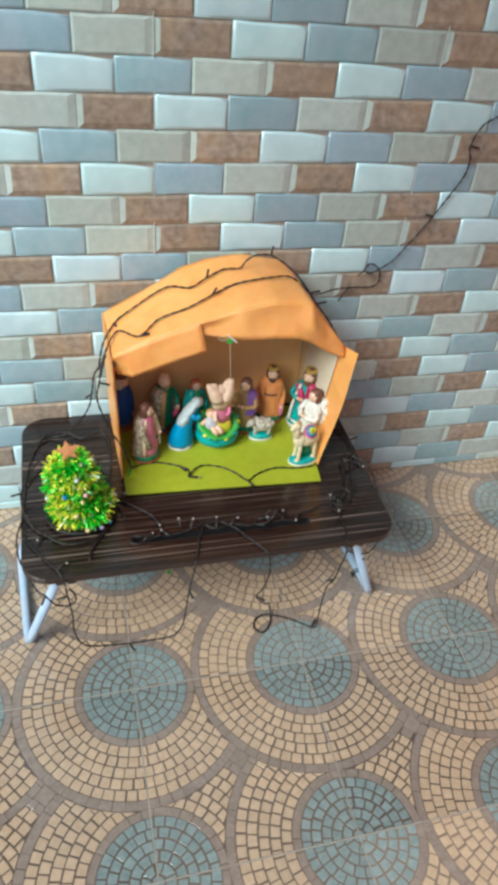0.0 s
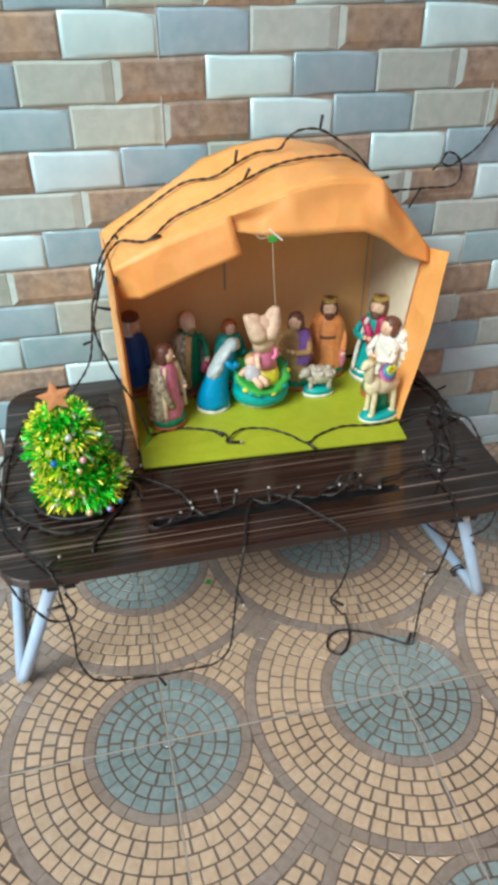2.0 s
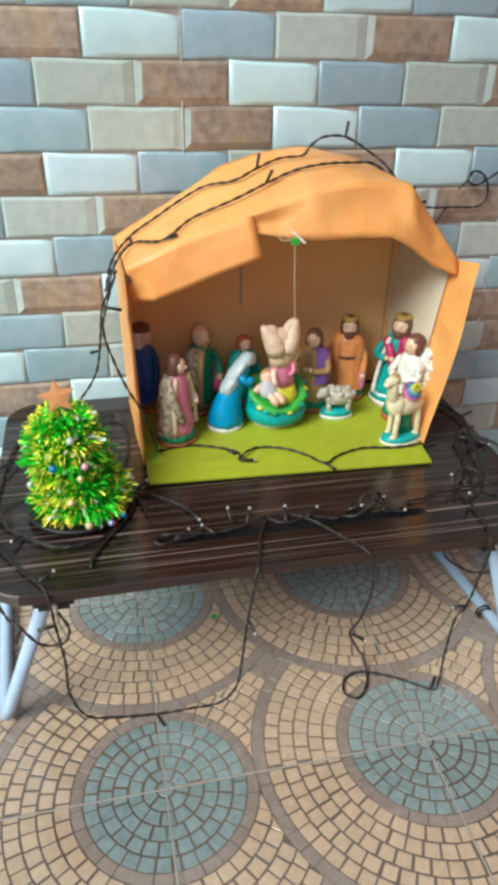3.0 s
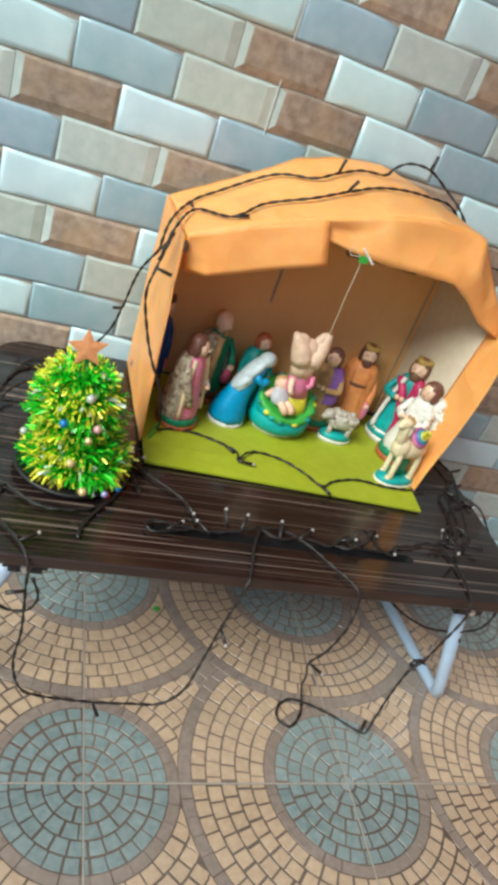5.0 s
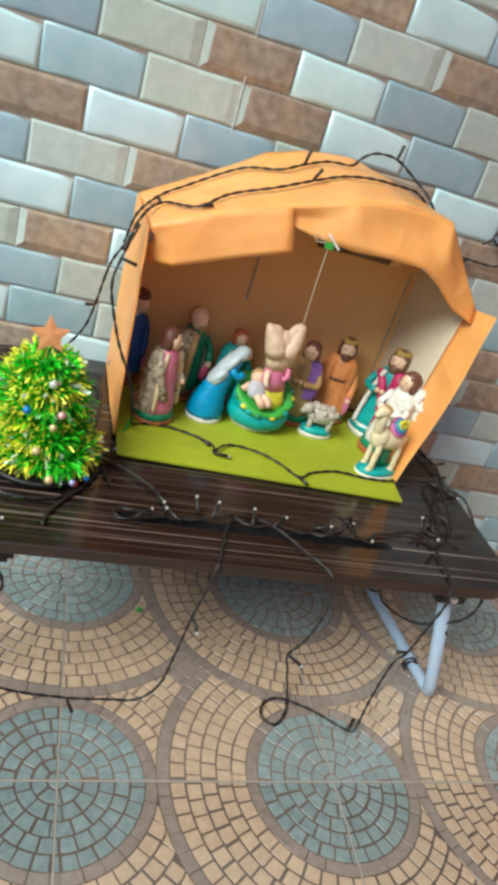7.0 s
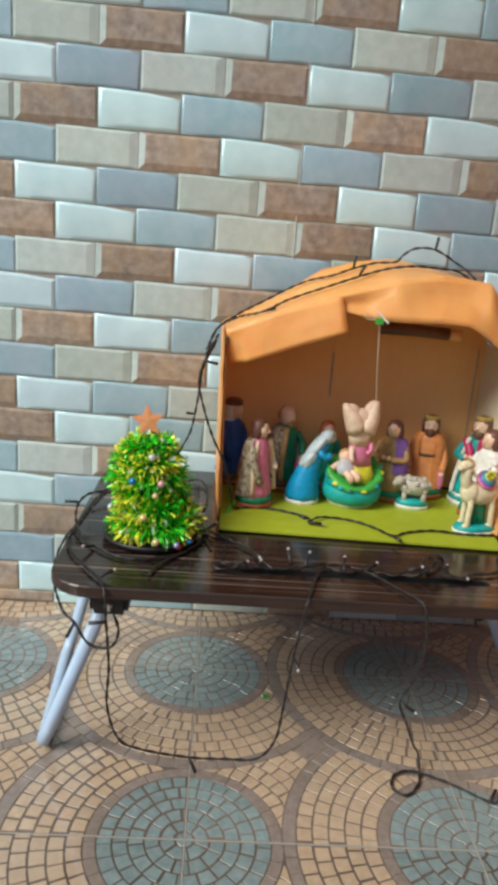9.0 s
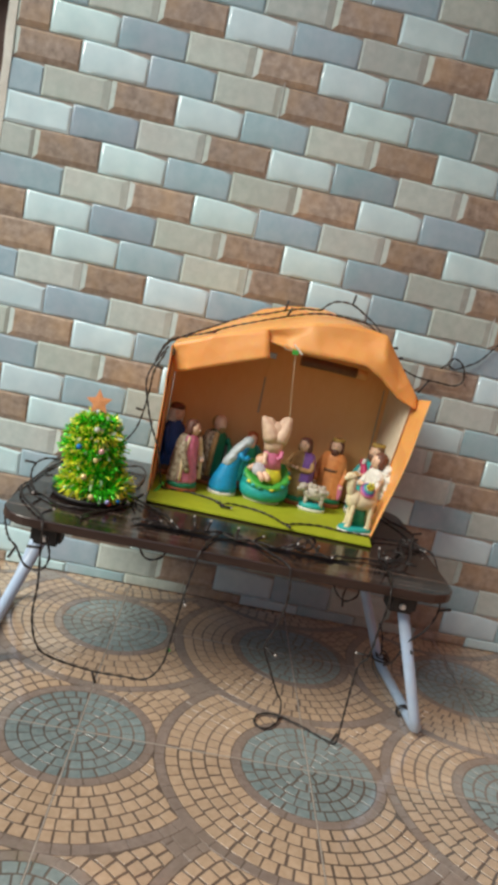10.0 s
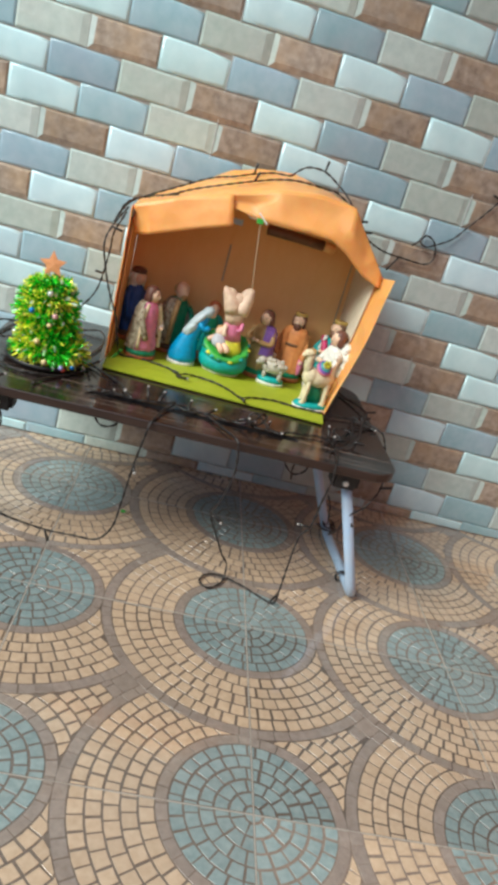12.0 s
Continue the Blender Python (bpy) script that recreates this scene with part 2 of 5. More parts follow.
# ---- building helpers ----
def part(name, bm, material, parent=None, label="", smooth=False):
    """One bmesh as one mesh object under a thing or part."""
    me = bpy.data.meshes.new(name)
    bm.to_mesh(me)
    bm.free()
    for m in material if isinstance(material, (list, tuple)) else [material]:
        me.materials.append(m)
    if smooth:
        me.polygons.foreach_set("use_smooth", [True] * len(me.polygons))
    ob = new(name, me)
    if parent:
        ob.parent = parent
    if label:
        tagged(ob, label)
    return ob


def raw(name, verts, faces, material, parent=None, label="", indices=None, smooth=False):
    me = bpy.data.meshes.new(name)
    me.from_pydata(verts, [], faces)
    for m in material if isinstance(material, (list, tuple)) else [material]:
        me.materials.append(m)
    if indices is not None:
        me.polygons.foreach_set("material_index", indices)
    if smooth:
        me.polygons.foreach_set("use_smooth", [True] * len(me.polygons))
    me.update()
    ob = new(name, me)
    if parent:
        ob.parent = parent
    if label:
        tagged(ob, label)
    return ob


def thing(name, label, category, group="", kind=""):
    ob = new(name)
    ob.empty_display_size = 0.02
    return tagged(ob, label, category, group, kind)


def block(x0, x1, y0, y1, z0, z1, bevel=0.0):
    bm = bmesh.new()
    bmesh.ops.create_cube(bm, size=1, matrix=Matrix.Translation(((x0 + x1) / 2, (y0 + y1) / 2, (z0 + z1) / 2)) @ Matrix.Diagonal((x1 - x0, y1 - y0, z1 - z0, 1)))
    if bevel:
        bmesh.ops.bevel(bm, geom=bm.edges[:], offset=bevel, segments=2, affect="EDGES")
    return bm


def spline(points, step=0.006):
    """Points along a smooth curve through the given ones."""
    ps = [Vector(p) for p in points]
    if len(ps) < 3:
        return ps
    ext = [2 * ps[0] - ps[1]] + ps + [2 * ps[-1] - ps[-2]]
    out = []
    for a, b, c, d in zip(ext, ext[1:], ext[2:], ext[3:]):
        k = max(2, int((c - b).length / step))
        for i in range(k):
            t = i / k
            out.append(0.5 * (2 * b + (c - a) * t + (2 * a - 5 * b + 4 * c - d) * t * t + (3 * b - a - 3 * c + d) * t ** 3))
    return out + [ps[-1]]


def tube(bm, pts, r, segs=6, taper=None):
    """Sweeps a round section along the points into bm."""
    rings, up = [], Vector((0.31, 0.22, 0.93)).normalized()
    for i, p in enumerate(pts):
        d = (pts[min(i + 1, len(pts) - 1)] - pts[max(i - 1, 0)]).normalized()
        s = d.cross(up)
        if s.length < 1e-4:
            s = d.cross(Vector((1, 0, 0)))
        s.normalize()
        u = s.cross(d)
        up = u
        rr = r if taper is None else r * taper(i / max(len(pts) - 1, 1))
        rings.append([bm.verts.new(p + rr * (math.cos(a) * s + math.sin(a) * u)) for a in (2 * math.pi * k / segs for k in range(segs))])
    for a, b in zip(rings, rings[1:]):
        for k in range(segs):
            bm.faces.new((a[k], a[(k + 1) % segs], b[(k + 1) % segs], b[k]))
    bm.faces.new(rings[0][::-1])
    bm.faces.new(rings[-1])
    return bm


def twisted(bm, points, r=0.00098, pitch=0.032):
    """A pair of wires twisted round one another."""
    pts = spline(points, 0.0035)
    length = 0.0
    strands = ([], [])
    for i, p in enumerate(pts):
        if i:
            length += (p - pts[i - 1]).length
        d = (pts[min(i + 1, len(pts) - 1)] - pts[max(i - 1, 0)]).normalized()
        s = d.orthogonal() if abs(d.z) > 0.9 else d.cross(Vector((0, 0, 1)))
        s.normalize()
        u = s.cross(d)
        a = 2 * math.pi * length / pitch
        o = r * 0.85 * (math.cos(a) * s + math.sin(a) * u)
        strands[0].append(p + o)
        strands[1].append(p - o)
    for st in strands:
        tube(bm, st, r, 5)
    return bm


def ball(bm, centre, radii, index=0, turn=None, seg=12):
    m = Matrix.Translation(centre) @ (turn or Matrix()) @ Matrix.Diagonal((*radii, 1))
    made = bmesh.ops.create_uvsphere(bm, u_segments=seg, v_segments=max(6, seg * 2 // 3), radius=1, matrix=m)
    for v in made["verts"]:
        for f in v.link_faces:
            f.material_index = index


def loft(bm, rings, index=0, seg=16, arc=(0.0, 360.0), ripple=0.0):
    """Elliptic rings (cx, cy, z, rx, ry) joined into a skin; ripple folds the cloth."""
    whole = arc[1] - arc[0] >= 359.9
    n = seg if whole else seg + 1
    rows = []
    for cx, cy, z, rx, ry in rings:
        row = []
        for k in range(n):
            a = radians(arc[0] + (arc[1] - arc[0]) * k / seg)
            f = 1 + ripple * math.sin(7 * a + 3 * z * 40) + 0.5 * ripple * math.sin(13 * a)
            row.append(bm.verts.new((cx + rx * f * math.cos(a), cy + ry * f * math.sin(a), z)))
        rows.append(row)
    for a, b in zip(rows, rows[1:]):
        for k in range(n if whole else n - 1):
            f = bm.faces.new((a[k], a[(k + 1) % n], b[(k + 1) % n], b[k]))
            f.material_index = index
    if whole:
        bm.faces.new(rows[0][::-1]).material_index = index
        bm.faces.new(rows[-1]).material_index = index


# ---- the wall of patterned tiles ----
BRICK, ROW, TILE_TOP = 0.1125, 0.05, 0.62
WALL_X0, WALL_X1, WALL_Z1 = -0.449, 1.0970, 2.42
wall = tagged(part("wall_north", block(WALL_X0, 1.099, 0.0005, 0.13, -0.02, 2.62), M_BED), "wall of glossy brick-pattern ceramic tiles in white, blue, beige, brown", "wall", kind="structure")
edge_v, edge_f = [], []
for k in range(132):
    z = 0.02 * k
    w = noise.noise(Vector((3.1, 0.7, z * 9))) + 0.6 * noise.noise(Vector((8.2, 1.3, z * 31)))
    x0, y0, x1 = -0.4645 + 0.0030 * w, -0.0048 - 0.0012 * w, -0.4480 + 0.0022 * noise.noise(Vector((1.7, 4.4, z * 17)))
    edge_v += [(x0 + 0.002, 0.134, z), (x0, 0.004, z), (x0 + 0.0035, y0, z), (x1, y0 + 0.0012, z), (-0.4485, 0.001, z), (-0.4495, 0.134, z)]
    if k:
        o = 6 * k
        edge_f += [(o - 6 + q, o - 6 + (q + 1) % 6, o + (q + 1) % 6, o + q) for q in range(6)]
edge_f += [(5, 4, 3, 2, 1, 0), tuple(6 * 131 + q for q in range(6))]
raw("edge_trim", edge_v, edge_f, M_RENDER, wall, "rough whitewashed cement edge of the wall")


def brick_mesh(kind, variant):
    """A pillow-faced brick, its bevels as wide as its kind has them, lower left corner at the origin."""
    rnd = random.Random(kind * 31 + variant)
    left, right, top, low, depth = ((0.005, 0.004, 0.0035, 0.0050, 0.0030), (0.003, 0.003, 0.003, 0.003, 0.0020), (0.003, 0.0105, 0.003, 0.003, 0.0024), (0.0095, 0.003, 0.003, 0.0085, 0.0031))[kind]
    g = 0.0004
    wob = lambda k: rnd.uniform(-k, k)
    dip = rnd.uniform(0.0050, 0.0075) if kind == 0 else rnd.uniform(0.0036, 0.0054) if kind == 1 else rnd.uniform(0.0004, 0.0014)
    xs = [g, 0.03, 0.065, 0.095, BRICK - g]
    low_edge = [(x, g + wob(0.0005) - 0.0004) for x in xs]
    top_edge = [(x, ROW - g + wob(0.0010) - dip * (x / BRICK) ** 3) for x in reversed(xs)]
    outer = low_edge + top_edge
    n = len(outer)
    inner = []
    for k, (x, z) in enumerate(outer):
        ix = min(max(x, left + wob(0.0006)), BRICK - right + wob(0.0006))
        iz = z + low if k < 5 else z - top
        inner.append((ix, iz + wob(0.0004)))
    lip = -depth * (0.35 if kind < 2 else 0.12)
    verts = [(x, 0.0012, z) for x, z in outer] + [(x, lip, z + (0.0005 if i < 5 else -0.0005)) for i, (x, z) in enumerate(outer)] + [(x, -depth, z) for x, z in inner]
    mid_z = ROW / 2
    verts += [(0.055 + (x - 0.055) * 0.962, -depth - 0.0003, mid_z + (z - mid_z) * 0.92) for x, z in inner]
    verts += [(0.032, -depth - 0.0005, 0.026), (0.078, -depth - 0.0005, 0.026)]
    faces = []
    for s in (0, n, 2 * n):
        faces += [(s + k, s + (k + 1) % n, s + n + (k + 1) % n, s + n + k) for k in range(n)]
    b, c0, c1 = 3 * n, 4 * n, 4 * n + 1
    for k in range(n):
        a, e = b + k, b + (k + 1) % n
        mid = (verts[a][0] + verts[e][0]) / 2
        faces.append((a, e, c0 if mid < 0.055 else c1))
    faces += [(b + 2, c1, c0), (b + 7, c0, c1)]
    return verts, faces


BRICK_MATS = (M_WHITE, M_BLUE, M_BEIGE, M_BROWN)
BRICK_SHAPES = [[brick_mesh(k, v) for v in range(3)] for k in range(4)]
# where the white brick of each of a tile's six rows begins, in bricks from the tile's edge
WHITE_AT = (1.0, 2.5, 0.0, 1.5, 3.0, 0.5)
rnd = random.Random(7)
loose, far_v, far_f, far_i = [], [], [], []
k = -36
while TILE_TOP - k * ROW > 0:
    z = TILE_TOP - (k + 1) * ROW
    start = WHITE_AT[k % 6]
    for i in range(-12, 44):
        x = (start - 4 * 2 + i) * BRICK
        kind = i % 4
        x0, x1, z0 = max(x, WALL_X0 + 0.0003), min(x + BRICK, WALL_X1), max(z, 0.001)
        if x1 - x0 < 0.008 or x1 < WALL_X0:
            continue
        whole = x1 - x0 > BRICK - 1e-5 and z0 == z
        v = rnd.randrange(3)
        near = x0 < 0.90 and z < 1.02
        if whole and near:
            loose.append((kind, v, x, z))
            continue
        sv, sf = BRICK_SHAPES[kind][v]
        sx, sz = (x1 - x0) / BRICK, (z + ROW - z0) / ROW
        o = len(far_v)
        far_v += [(x0 + a * sx, b, z0 + c * sz) for a, b, c in sv]
        far_f += [tuple(o + q for q in f) for f in sf]
        far_i += [2 if kind == 3 and q == 19 else kind for q in range(len(sf))]
    k += 1
tagged(raw("tile_field", far_v, far_f, BRICK_MATS, wall, "printed brick-pattern tiles further along the wall", far_i), kind="stuff")

# ---- floor, ceiling and the space round ----
floor = tagged(part("floor", block(-3.2, 1.22, -2.5, 1.4, -0.12, -0.0045), M_FLOORBED), "glossy ceramic floor tiles printed with sand and blue-grey cobble circles", "floor", kind="structure")
tagged(part("ground", block(-60, 60, -60, 60, -0.4, -0.16), M_GROUND), "pale concrete ground outside the porch", "ground", kind="structure")
# added overhead, out of view; its edges set how much sky and sun enter
tagged(part("ceiling", block(-1.25, 1.22, -1.8, 2.2, 2.62, 2.78), M_CEILING), "unseen plain white ceiling added to limit sky and sun light", "ceiling", kind="structure")
tagged(part("wall_back", block(-3.2, 1.098, 1.25, 1.4, -0.02, 2.62), M_PLASTER_BROWN), "brown plastered wall behind, darkened in colour for the room's shade", "wall", kind="structure")
# added wall out of view: keeps front light off the right side
tagged(part("shade_wall_south", block(0.5, 1.098, -2.5, -2.38, -0.02, 2.62), M_PLASTER_RED), "unseen red-brown wall added to hold back light from the front", "wall", kind="structure")
# two low walls added out of view to cut light reaching under the table
tagged(part("shade_parapet_south", block(-3.2, 0.499, -2.5, -2.38, -0.02, 0.78, 0.006), M_PLASTER_BEIGE), "unseen low beige wall added to block low light in front", "parapet", kind="structure")
tagged(part("shade_parapet_west", block(-3.2, -3.08, -2.38, 1.25, -0.02, 0.95, 0.006), M_PLASTER_BEIGE), "unseen low beige wall added to block low light at left", "parapet", kind="structure")
# added wall out of view: blocks sky on the right and bounces red
tagged(part("bounce_wall_east", block(1.1, 1.22, -2.5, 1.4, -0.02, 2.62), M_PLASTER_RED), "unseen red-brown side wall added for shade and reddish bounce", "wall", kind="structure")

# ---- folding table ----
TX0, TX1, TY0, TY1, TZ, TT = -0.2555, 0.3600, -0.4060, -0.0120, 0.2430, 0.0130
table = thing("folding_table", "low folding table with dark wood-grain top and bent silver legs", "table")
table.location = (0, 0, 0)


def rounded(x0, x1, y0, y1, r, n=7):
    out = []
    for cx, cy, a0 in ((x1 - r, y0 + r, -90), (x1 - r, y1 - r, 0), (x0 + r, y1 - r, 90), (x0 + r, y0 + r, 180)):
        out += [(cx + r * math.cos(radians(a0 + 90 * i / n)), cy + r * math.sin(radians(a0 + 90 * i / n))) for i in range(n + 1)]
    return out


def slab_with_slot(outline, hole, z0, z1, ease=0.0015):
    """A board with eased edges and one slot right through it."""
    bm = bmesh.new()
    cx, cy = sum(p[0] for p in outline) / len(outline), sum(p[1] for p in outline) / len(outline)
    def ring(pts, z, grow=0.0):
        out = []
        for x, y in pts:
            d = Vector((x - cx, y - cy))
            d = d.normalized() * grow
            out.append(bm.verts.new((x + d.x, y + d.y, z)))
        return out
    rings = [ring(outline, z0, -ease), ring(outline, z0 + ease), ring(outline, z1 - ease), ring(outline, z1, -ease)]
    n = len(outline)
    for a, b in zip(rings, rings[1:]):
        for i in range(n):
            f = bm.faces.new((a[i], a[(i + 1) % n], b[(i + 1) % n], b[i]))
            f.material_index = 1
    h0, h1 = ring(hole, z0), ring(hole, z1)
    m = len(hole)
    for i in range(m):
        # inner walls are blackened so the recess looks dark
        bm.faces.new((h1[i], h1[(i + 1) % m], h0[(i + 1) % m], h0[i])).material_index = 2
    for o, h in ((rings[0], h0), (rings[-1], h1)):
        bm.faces.new(o[24:] + o[:8] + [h[q] for q in (4, 3, 2, 1, 0, 19, 18, 17, 16, 15)])
        bm.faces.new(o[7:25] + [h[q] for q in range(15, 3, -1)])
    bmesh.ops.recalc_face_normals(bm, faces=bm.faces[:])
    return bm


SLOT = rounded(-0.083, 0.217, -0.3565, -0.3430, 0.0066, 4)
part("tabletop", slab_with_slot(rounded(TX0, TX1, TY0, TY1, 0.045), SLOT, TZ - TT, TZ), [M_WOOD, M_EDGE, M_BLACKPL], table, "dark streaked wood-grain laminate top with a tablet slot")
part("slot_tray", block(-0.105, 0.255, -0.366, -0.3295, TZ - TT - 0.010, TZ - TT - 0.0008), M_BLACKPL, table, "black tray under the tablet slot")
part("underframe", block(-0.18, 0.28, -0.31, -0.10, TZ - TT - 0.012, TZ - TT - 0.0005, 0.002), M_EDGE, table, "dark underframe board")


def leg(bottom_x, rear_x, top_x, rear_top_x):
    """A bent steel tube: front post, bar along the floor, rear post."""
    r = 0.0080
    zt, zb = TZ - TT - 0.004, r
    pts = [Vector((top_x, -0.366, zt)), Vector((bottom_x + (top_x - bottom_x) * 0.12, -0.349, zb + 0.024)), Vector((bottom_x + (top_x - bottom_x) * 0.03, -0.345, zb + 0.006)), Vector((bottom_x, -0.333, zb)),
           Vector((rear_x, -0.160, zb)), Vector((rear_x + (rear_top_x - rear_x) * 0.03, -0.147, zb + 0.006)), Vector((rear_x + (rear_top_x - rear_x) * 0.12, -0.143, zb + 0.024)), Vector((rear_top_x, -0.125, zt))]
    return tube(bmesh.new(), pts, r, 14)


for bx, rx, tx, rtx in ((-0.2710, -0.2830, -0.1920, -0.2300), (0.3745, 0.3600, 0.2910, 0.2640)):
    part("leg", leg(bx, rx, tx, rtx), M_TUBE, table, "bent silver steel tube leg", smooth=True)
    for y, x in ((-0.372, tx), (-0.125, rtx)):
        br = part("bracket", block(x - 0.020, x + 0.020, y - 0.018, y + 0.014, TZ - TT - 0.028, TZ - TT - 0.0005, 0.005), M_BLACKPL, table, "black plastic leg bracket")
        bolt = bmesh.new()
        bmesh.ops.create_cone(bolt, cap_ends=True, segments=10, radius1=0.0048, radius2=0.0036, depth=0.004, matrix=pose(x, y - 0.0195, TZ - TT - 0.017, 90))
        part("bolt", bolt, M_BOLT, br, "pale round bolt head")

# ---- crib house ----
BZ = TZ + 0.0045
stable = thing("crib_house", "open cardboard crib covered in orange paper on the dark table", "nativity crib")


def crease(p, seed):
    """Flat facets meeting in sharp folds, as in crumpled paper."""
    near = noise.voronoi(Vector((p.x * 15 + seed, p.y * 15, p.z * 15)))[0]
    fine = noise.voronoi(Vector((p.x * 34, p.y * 34 + seed, p.z * 34)))[0]
    return 1.5 * min(near[1] - near[0], 0.45) + 0.45 * min(fine[1] - fine[0], 0.4) - 0.42


def sheet(rows, thick, closed_normal=(0, -1, 0), crumple=0.0, seed=0, index=0, calm=None):
    """A sheet from rows of points, given thickness along a direction, lightly crumpled."""
    bm = bmesh.new()
    nrm = Vector(closed_normal)
    grid = []
    for side in (0, 1):
        g = []
        for ri, row in enumerate(rows):
            line = []
            still = 1.0 if calm is None else min(1.0, abs(ri - calm) / (len(rows) * 0.45))
            for p in row:
                p = Vector(p)
                if crumple:
                    p += nrm * still * crumple * (0.7 * noise.noise(p * 11 + Vector((seed, 0, 0))) + crease(p, seed))
                line.append(bm.verts.new(p + nrm * thick * side))
            g.append(line)
        grid.append(g)
    R, C = len(rows), len(rows[0])
    for side, g in enumerate(grid):
        for i in range(R - 1):
            for j in range(C - 1):
                q = (g[i][j], g[i][j + 1], g[i + 1][j + 1], g[i + 1][j])
                bm.faces.new(q if side else q[::-1]).material_index = index
    a, b = grid
    rim = [(i, 0) for i in range(R)] + [(R - 1, j) for j in range(1, C)] + [(i, C - 1) for i in range(R - 2, -1, -1)] + [(0, j) for j in range(C - 2, 0, -1)]
    for (i, j), (k, l) in zip(rim, rim[1:] + rim[:1]):
        bm.faces.new((a[i][j], a[k][l], b[k][l], b[i][j])).material_index = index
    bmesh.ops.recalc_face_normals(bm, faces=bm.faces[:])
    return bm


def lerp_line(pts, n):
    """n points evenly along a broken line."""
    ps = [Vector(p) for p in pts]
    ls = [0.0]
    for a, b in zip(ps, ps[1:]):
        ls.append(ls[-1] + (b - a).length)
    out = []
    for i in range(n):
        t = ls[-1] * i / (n - 1)
        k = next((k for k in range(len(ls) - 1) if t <= ls[k + 1] + 1e-9), len(ls) - 2)
        u = (t - ls[k]) / max(ls[k + 1] - ls[k], 1e-9)
        out.append(ps[k].lerp(ps[k + 1], u))
    return out


def between(a, b, n):
    return [[p.lerp(q, i / (n - 1)) for p, q in zip(a, b)] for i in range(n)]


FRONT = [(-0.0890, -0.168, 0.4755), (-0.030, -0.168, 0.5020), (0.034, -0.168, 0.5235), (0.078, -0.168, 0.5370), (0.122, -0.168, 0.5515), (0.173, -0.168, 0.5600), (0.232, -0.168, 0.5560), (0.266, -0.168, 0.5140), (0.3020, -0.172, 0.4700)]
BACK = [(-0.0930, -0.028, 0.4750), (-0.049, -0.028, 0.5010), (-0.005, -0.028, 0.5260), (0.041, -0.028, 0.5570), (0.087, -0.028, 0.5710), (0.145, -0.028, 0.5770), (0.222, -0.028, 0.5620), (0.262, -0.028, 0.5150), (0.2960, -0.030, 0.4700)]
fl, bl = [Vector(p) for p in FRONT], [Vector(p) for p in BACK]
part("roof", sheet(between(lerp_line(FRONT, 61), lerp_line(BACK, 61), 21), 0.0016, (0, 0, 1), 0.0026, 3, calm=0), M_ORANGE, stable, "creased orange paper roof", smooth=True)
# folded-down paper edge over the opening: flat facets between sharp creases, one length lapping over the other
def facets(top, mid, low, thick):
    rows = between([Vector(p) for p in top], [Vector(p) for p in mid], 5) + between([Vector(p) for p in mid], [Vector(p) for p in low], 5)[1:]
    fine = [[a.lerp(b, k / 5) for a, b in zip(r, r[1:]) for k in range(5)] + [r[-1]] for r in rows]
    return sheet(fine, thick, (0, -1, 0))


part("fascia", facets([(-0.0890, -0.1680, 0.4770), (-0.066, -0.1685, 0.4875), (-0.030, -0.1690, 0.5035), (0.010, -0.1690, 0.5170), (0.0500, -0.1690, 0.5300)],
                      [(-0.0865, -0.1640, 0.4550), (-0.064, -0.1735, 0.4640), (-0.031, -0.1745, 0.4785), (0.012, -0.1760, 0.4940), (0.0550, -0.1780, 0.5080)],
                      [(-0.0820, -0.1520, 0.4335), (-0.060, -0.1760, 0.4420), (-0.030, -0.1785, 0.4535), (0.014, -0.1800, 0.4710), (0.0600, -0.1830, 0.4870)], 0.0016), M_ORANGE, stable, "folded orange paper edge", smooth=True)
part("fascia", facets([(0.0400, -0.1672, 0.5266), (0.080, -0.1672, 0.5390), (0.118, -0.1690, 0.5515), (0.165, -0.1672, 0.5600), (0.215, -0.1672, 0.5590), (0.232, -0.1690, 0.5560), (0.266, -0.1672, 0.5154), (0.3015, -0.172, 0.4714)],
                      [(0.0420, -0.1640, 0.5190), (0.082, -0.1640, 0.5230), (0.120, -0.1755, 0.5400), (0.165, -0.1700, 0.5380), (0.210, -0.1720, 0.5360), (0.234, -0.1835, 0.5230), (0.268, -0.1740, 0.4900), (0.3015, -0.1745, 0.4620)],
                      [(0.0440, -0.1700, 0.5130), (0.086, -0.1750, 0.5060), (0.125, -0.1840, 0.5040), (0.166, -0.1880, 0.5065), (0.206, -0.1890, 0.5060), (0.236, -0.1800, 0.4900), (0.270, -0.1760, 0.4650), (0.3010, -0.1765, 0.4540)], 0.0015), M_ORANGE, stable, "crumpled orange paper edge", smooth=True)
# brown block in place of a hole: the gap's shade as colour
part("gap_shade_block", block(-0.0915, -0.0850, -0.1735, -0.1690, 0.4590, 0.4720, 0.002), PAINTS["brown"], stable, "small dark block painting the shade where the paper folds meet")
left_rows = between(lerp_line([(-0.0840, -0.206, BZ), (-0.0870, -0.19, 0.36), (-0.0905, -0.172, 0.4745)], 10), lerp_line([(-0.0900, -0.024, BZ), (-0.0920, -0.024, 0.36), (-0.0935, -0.026, 0.4740)], 10), 8)
part("side_wall", sheet(left_rows, 0.0018, (-1, 0, 0), 0.0014, 5), M_ORANGE, stable, "orange paper side wall")
part("lining", sheet([[p + Vector((0.0022, 0, 0)) for p in r] for r in left_rows[1:]], 0.0016, (1, 0, 0)), M_CARD, stable, "brown cardboard lining")
right_front = lerp_line([(0.2780, -0.158, BZ), (0.2910, -0.16, 0.36), (0.3005, -0.165, 0.4690)], 10)
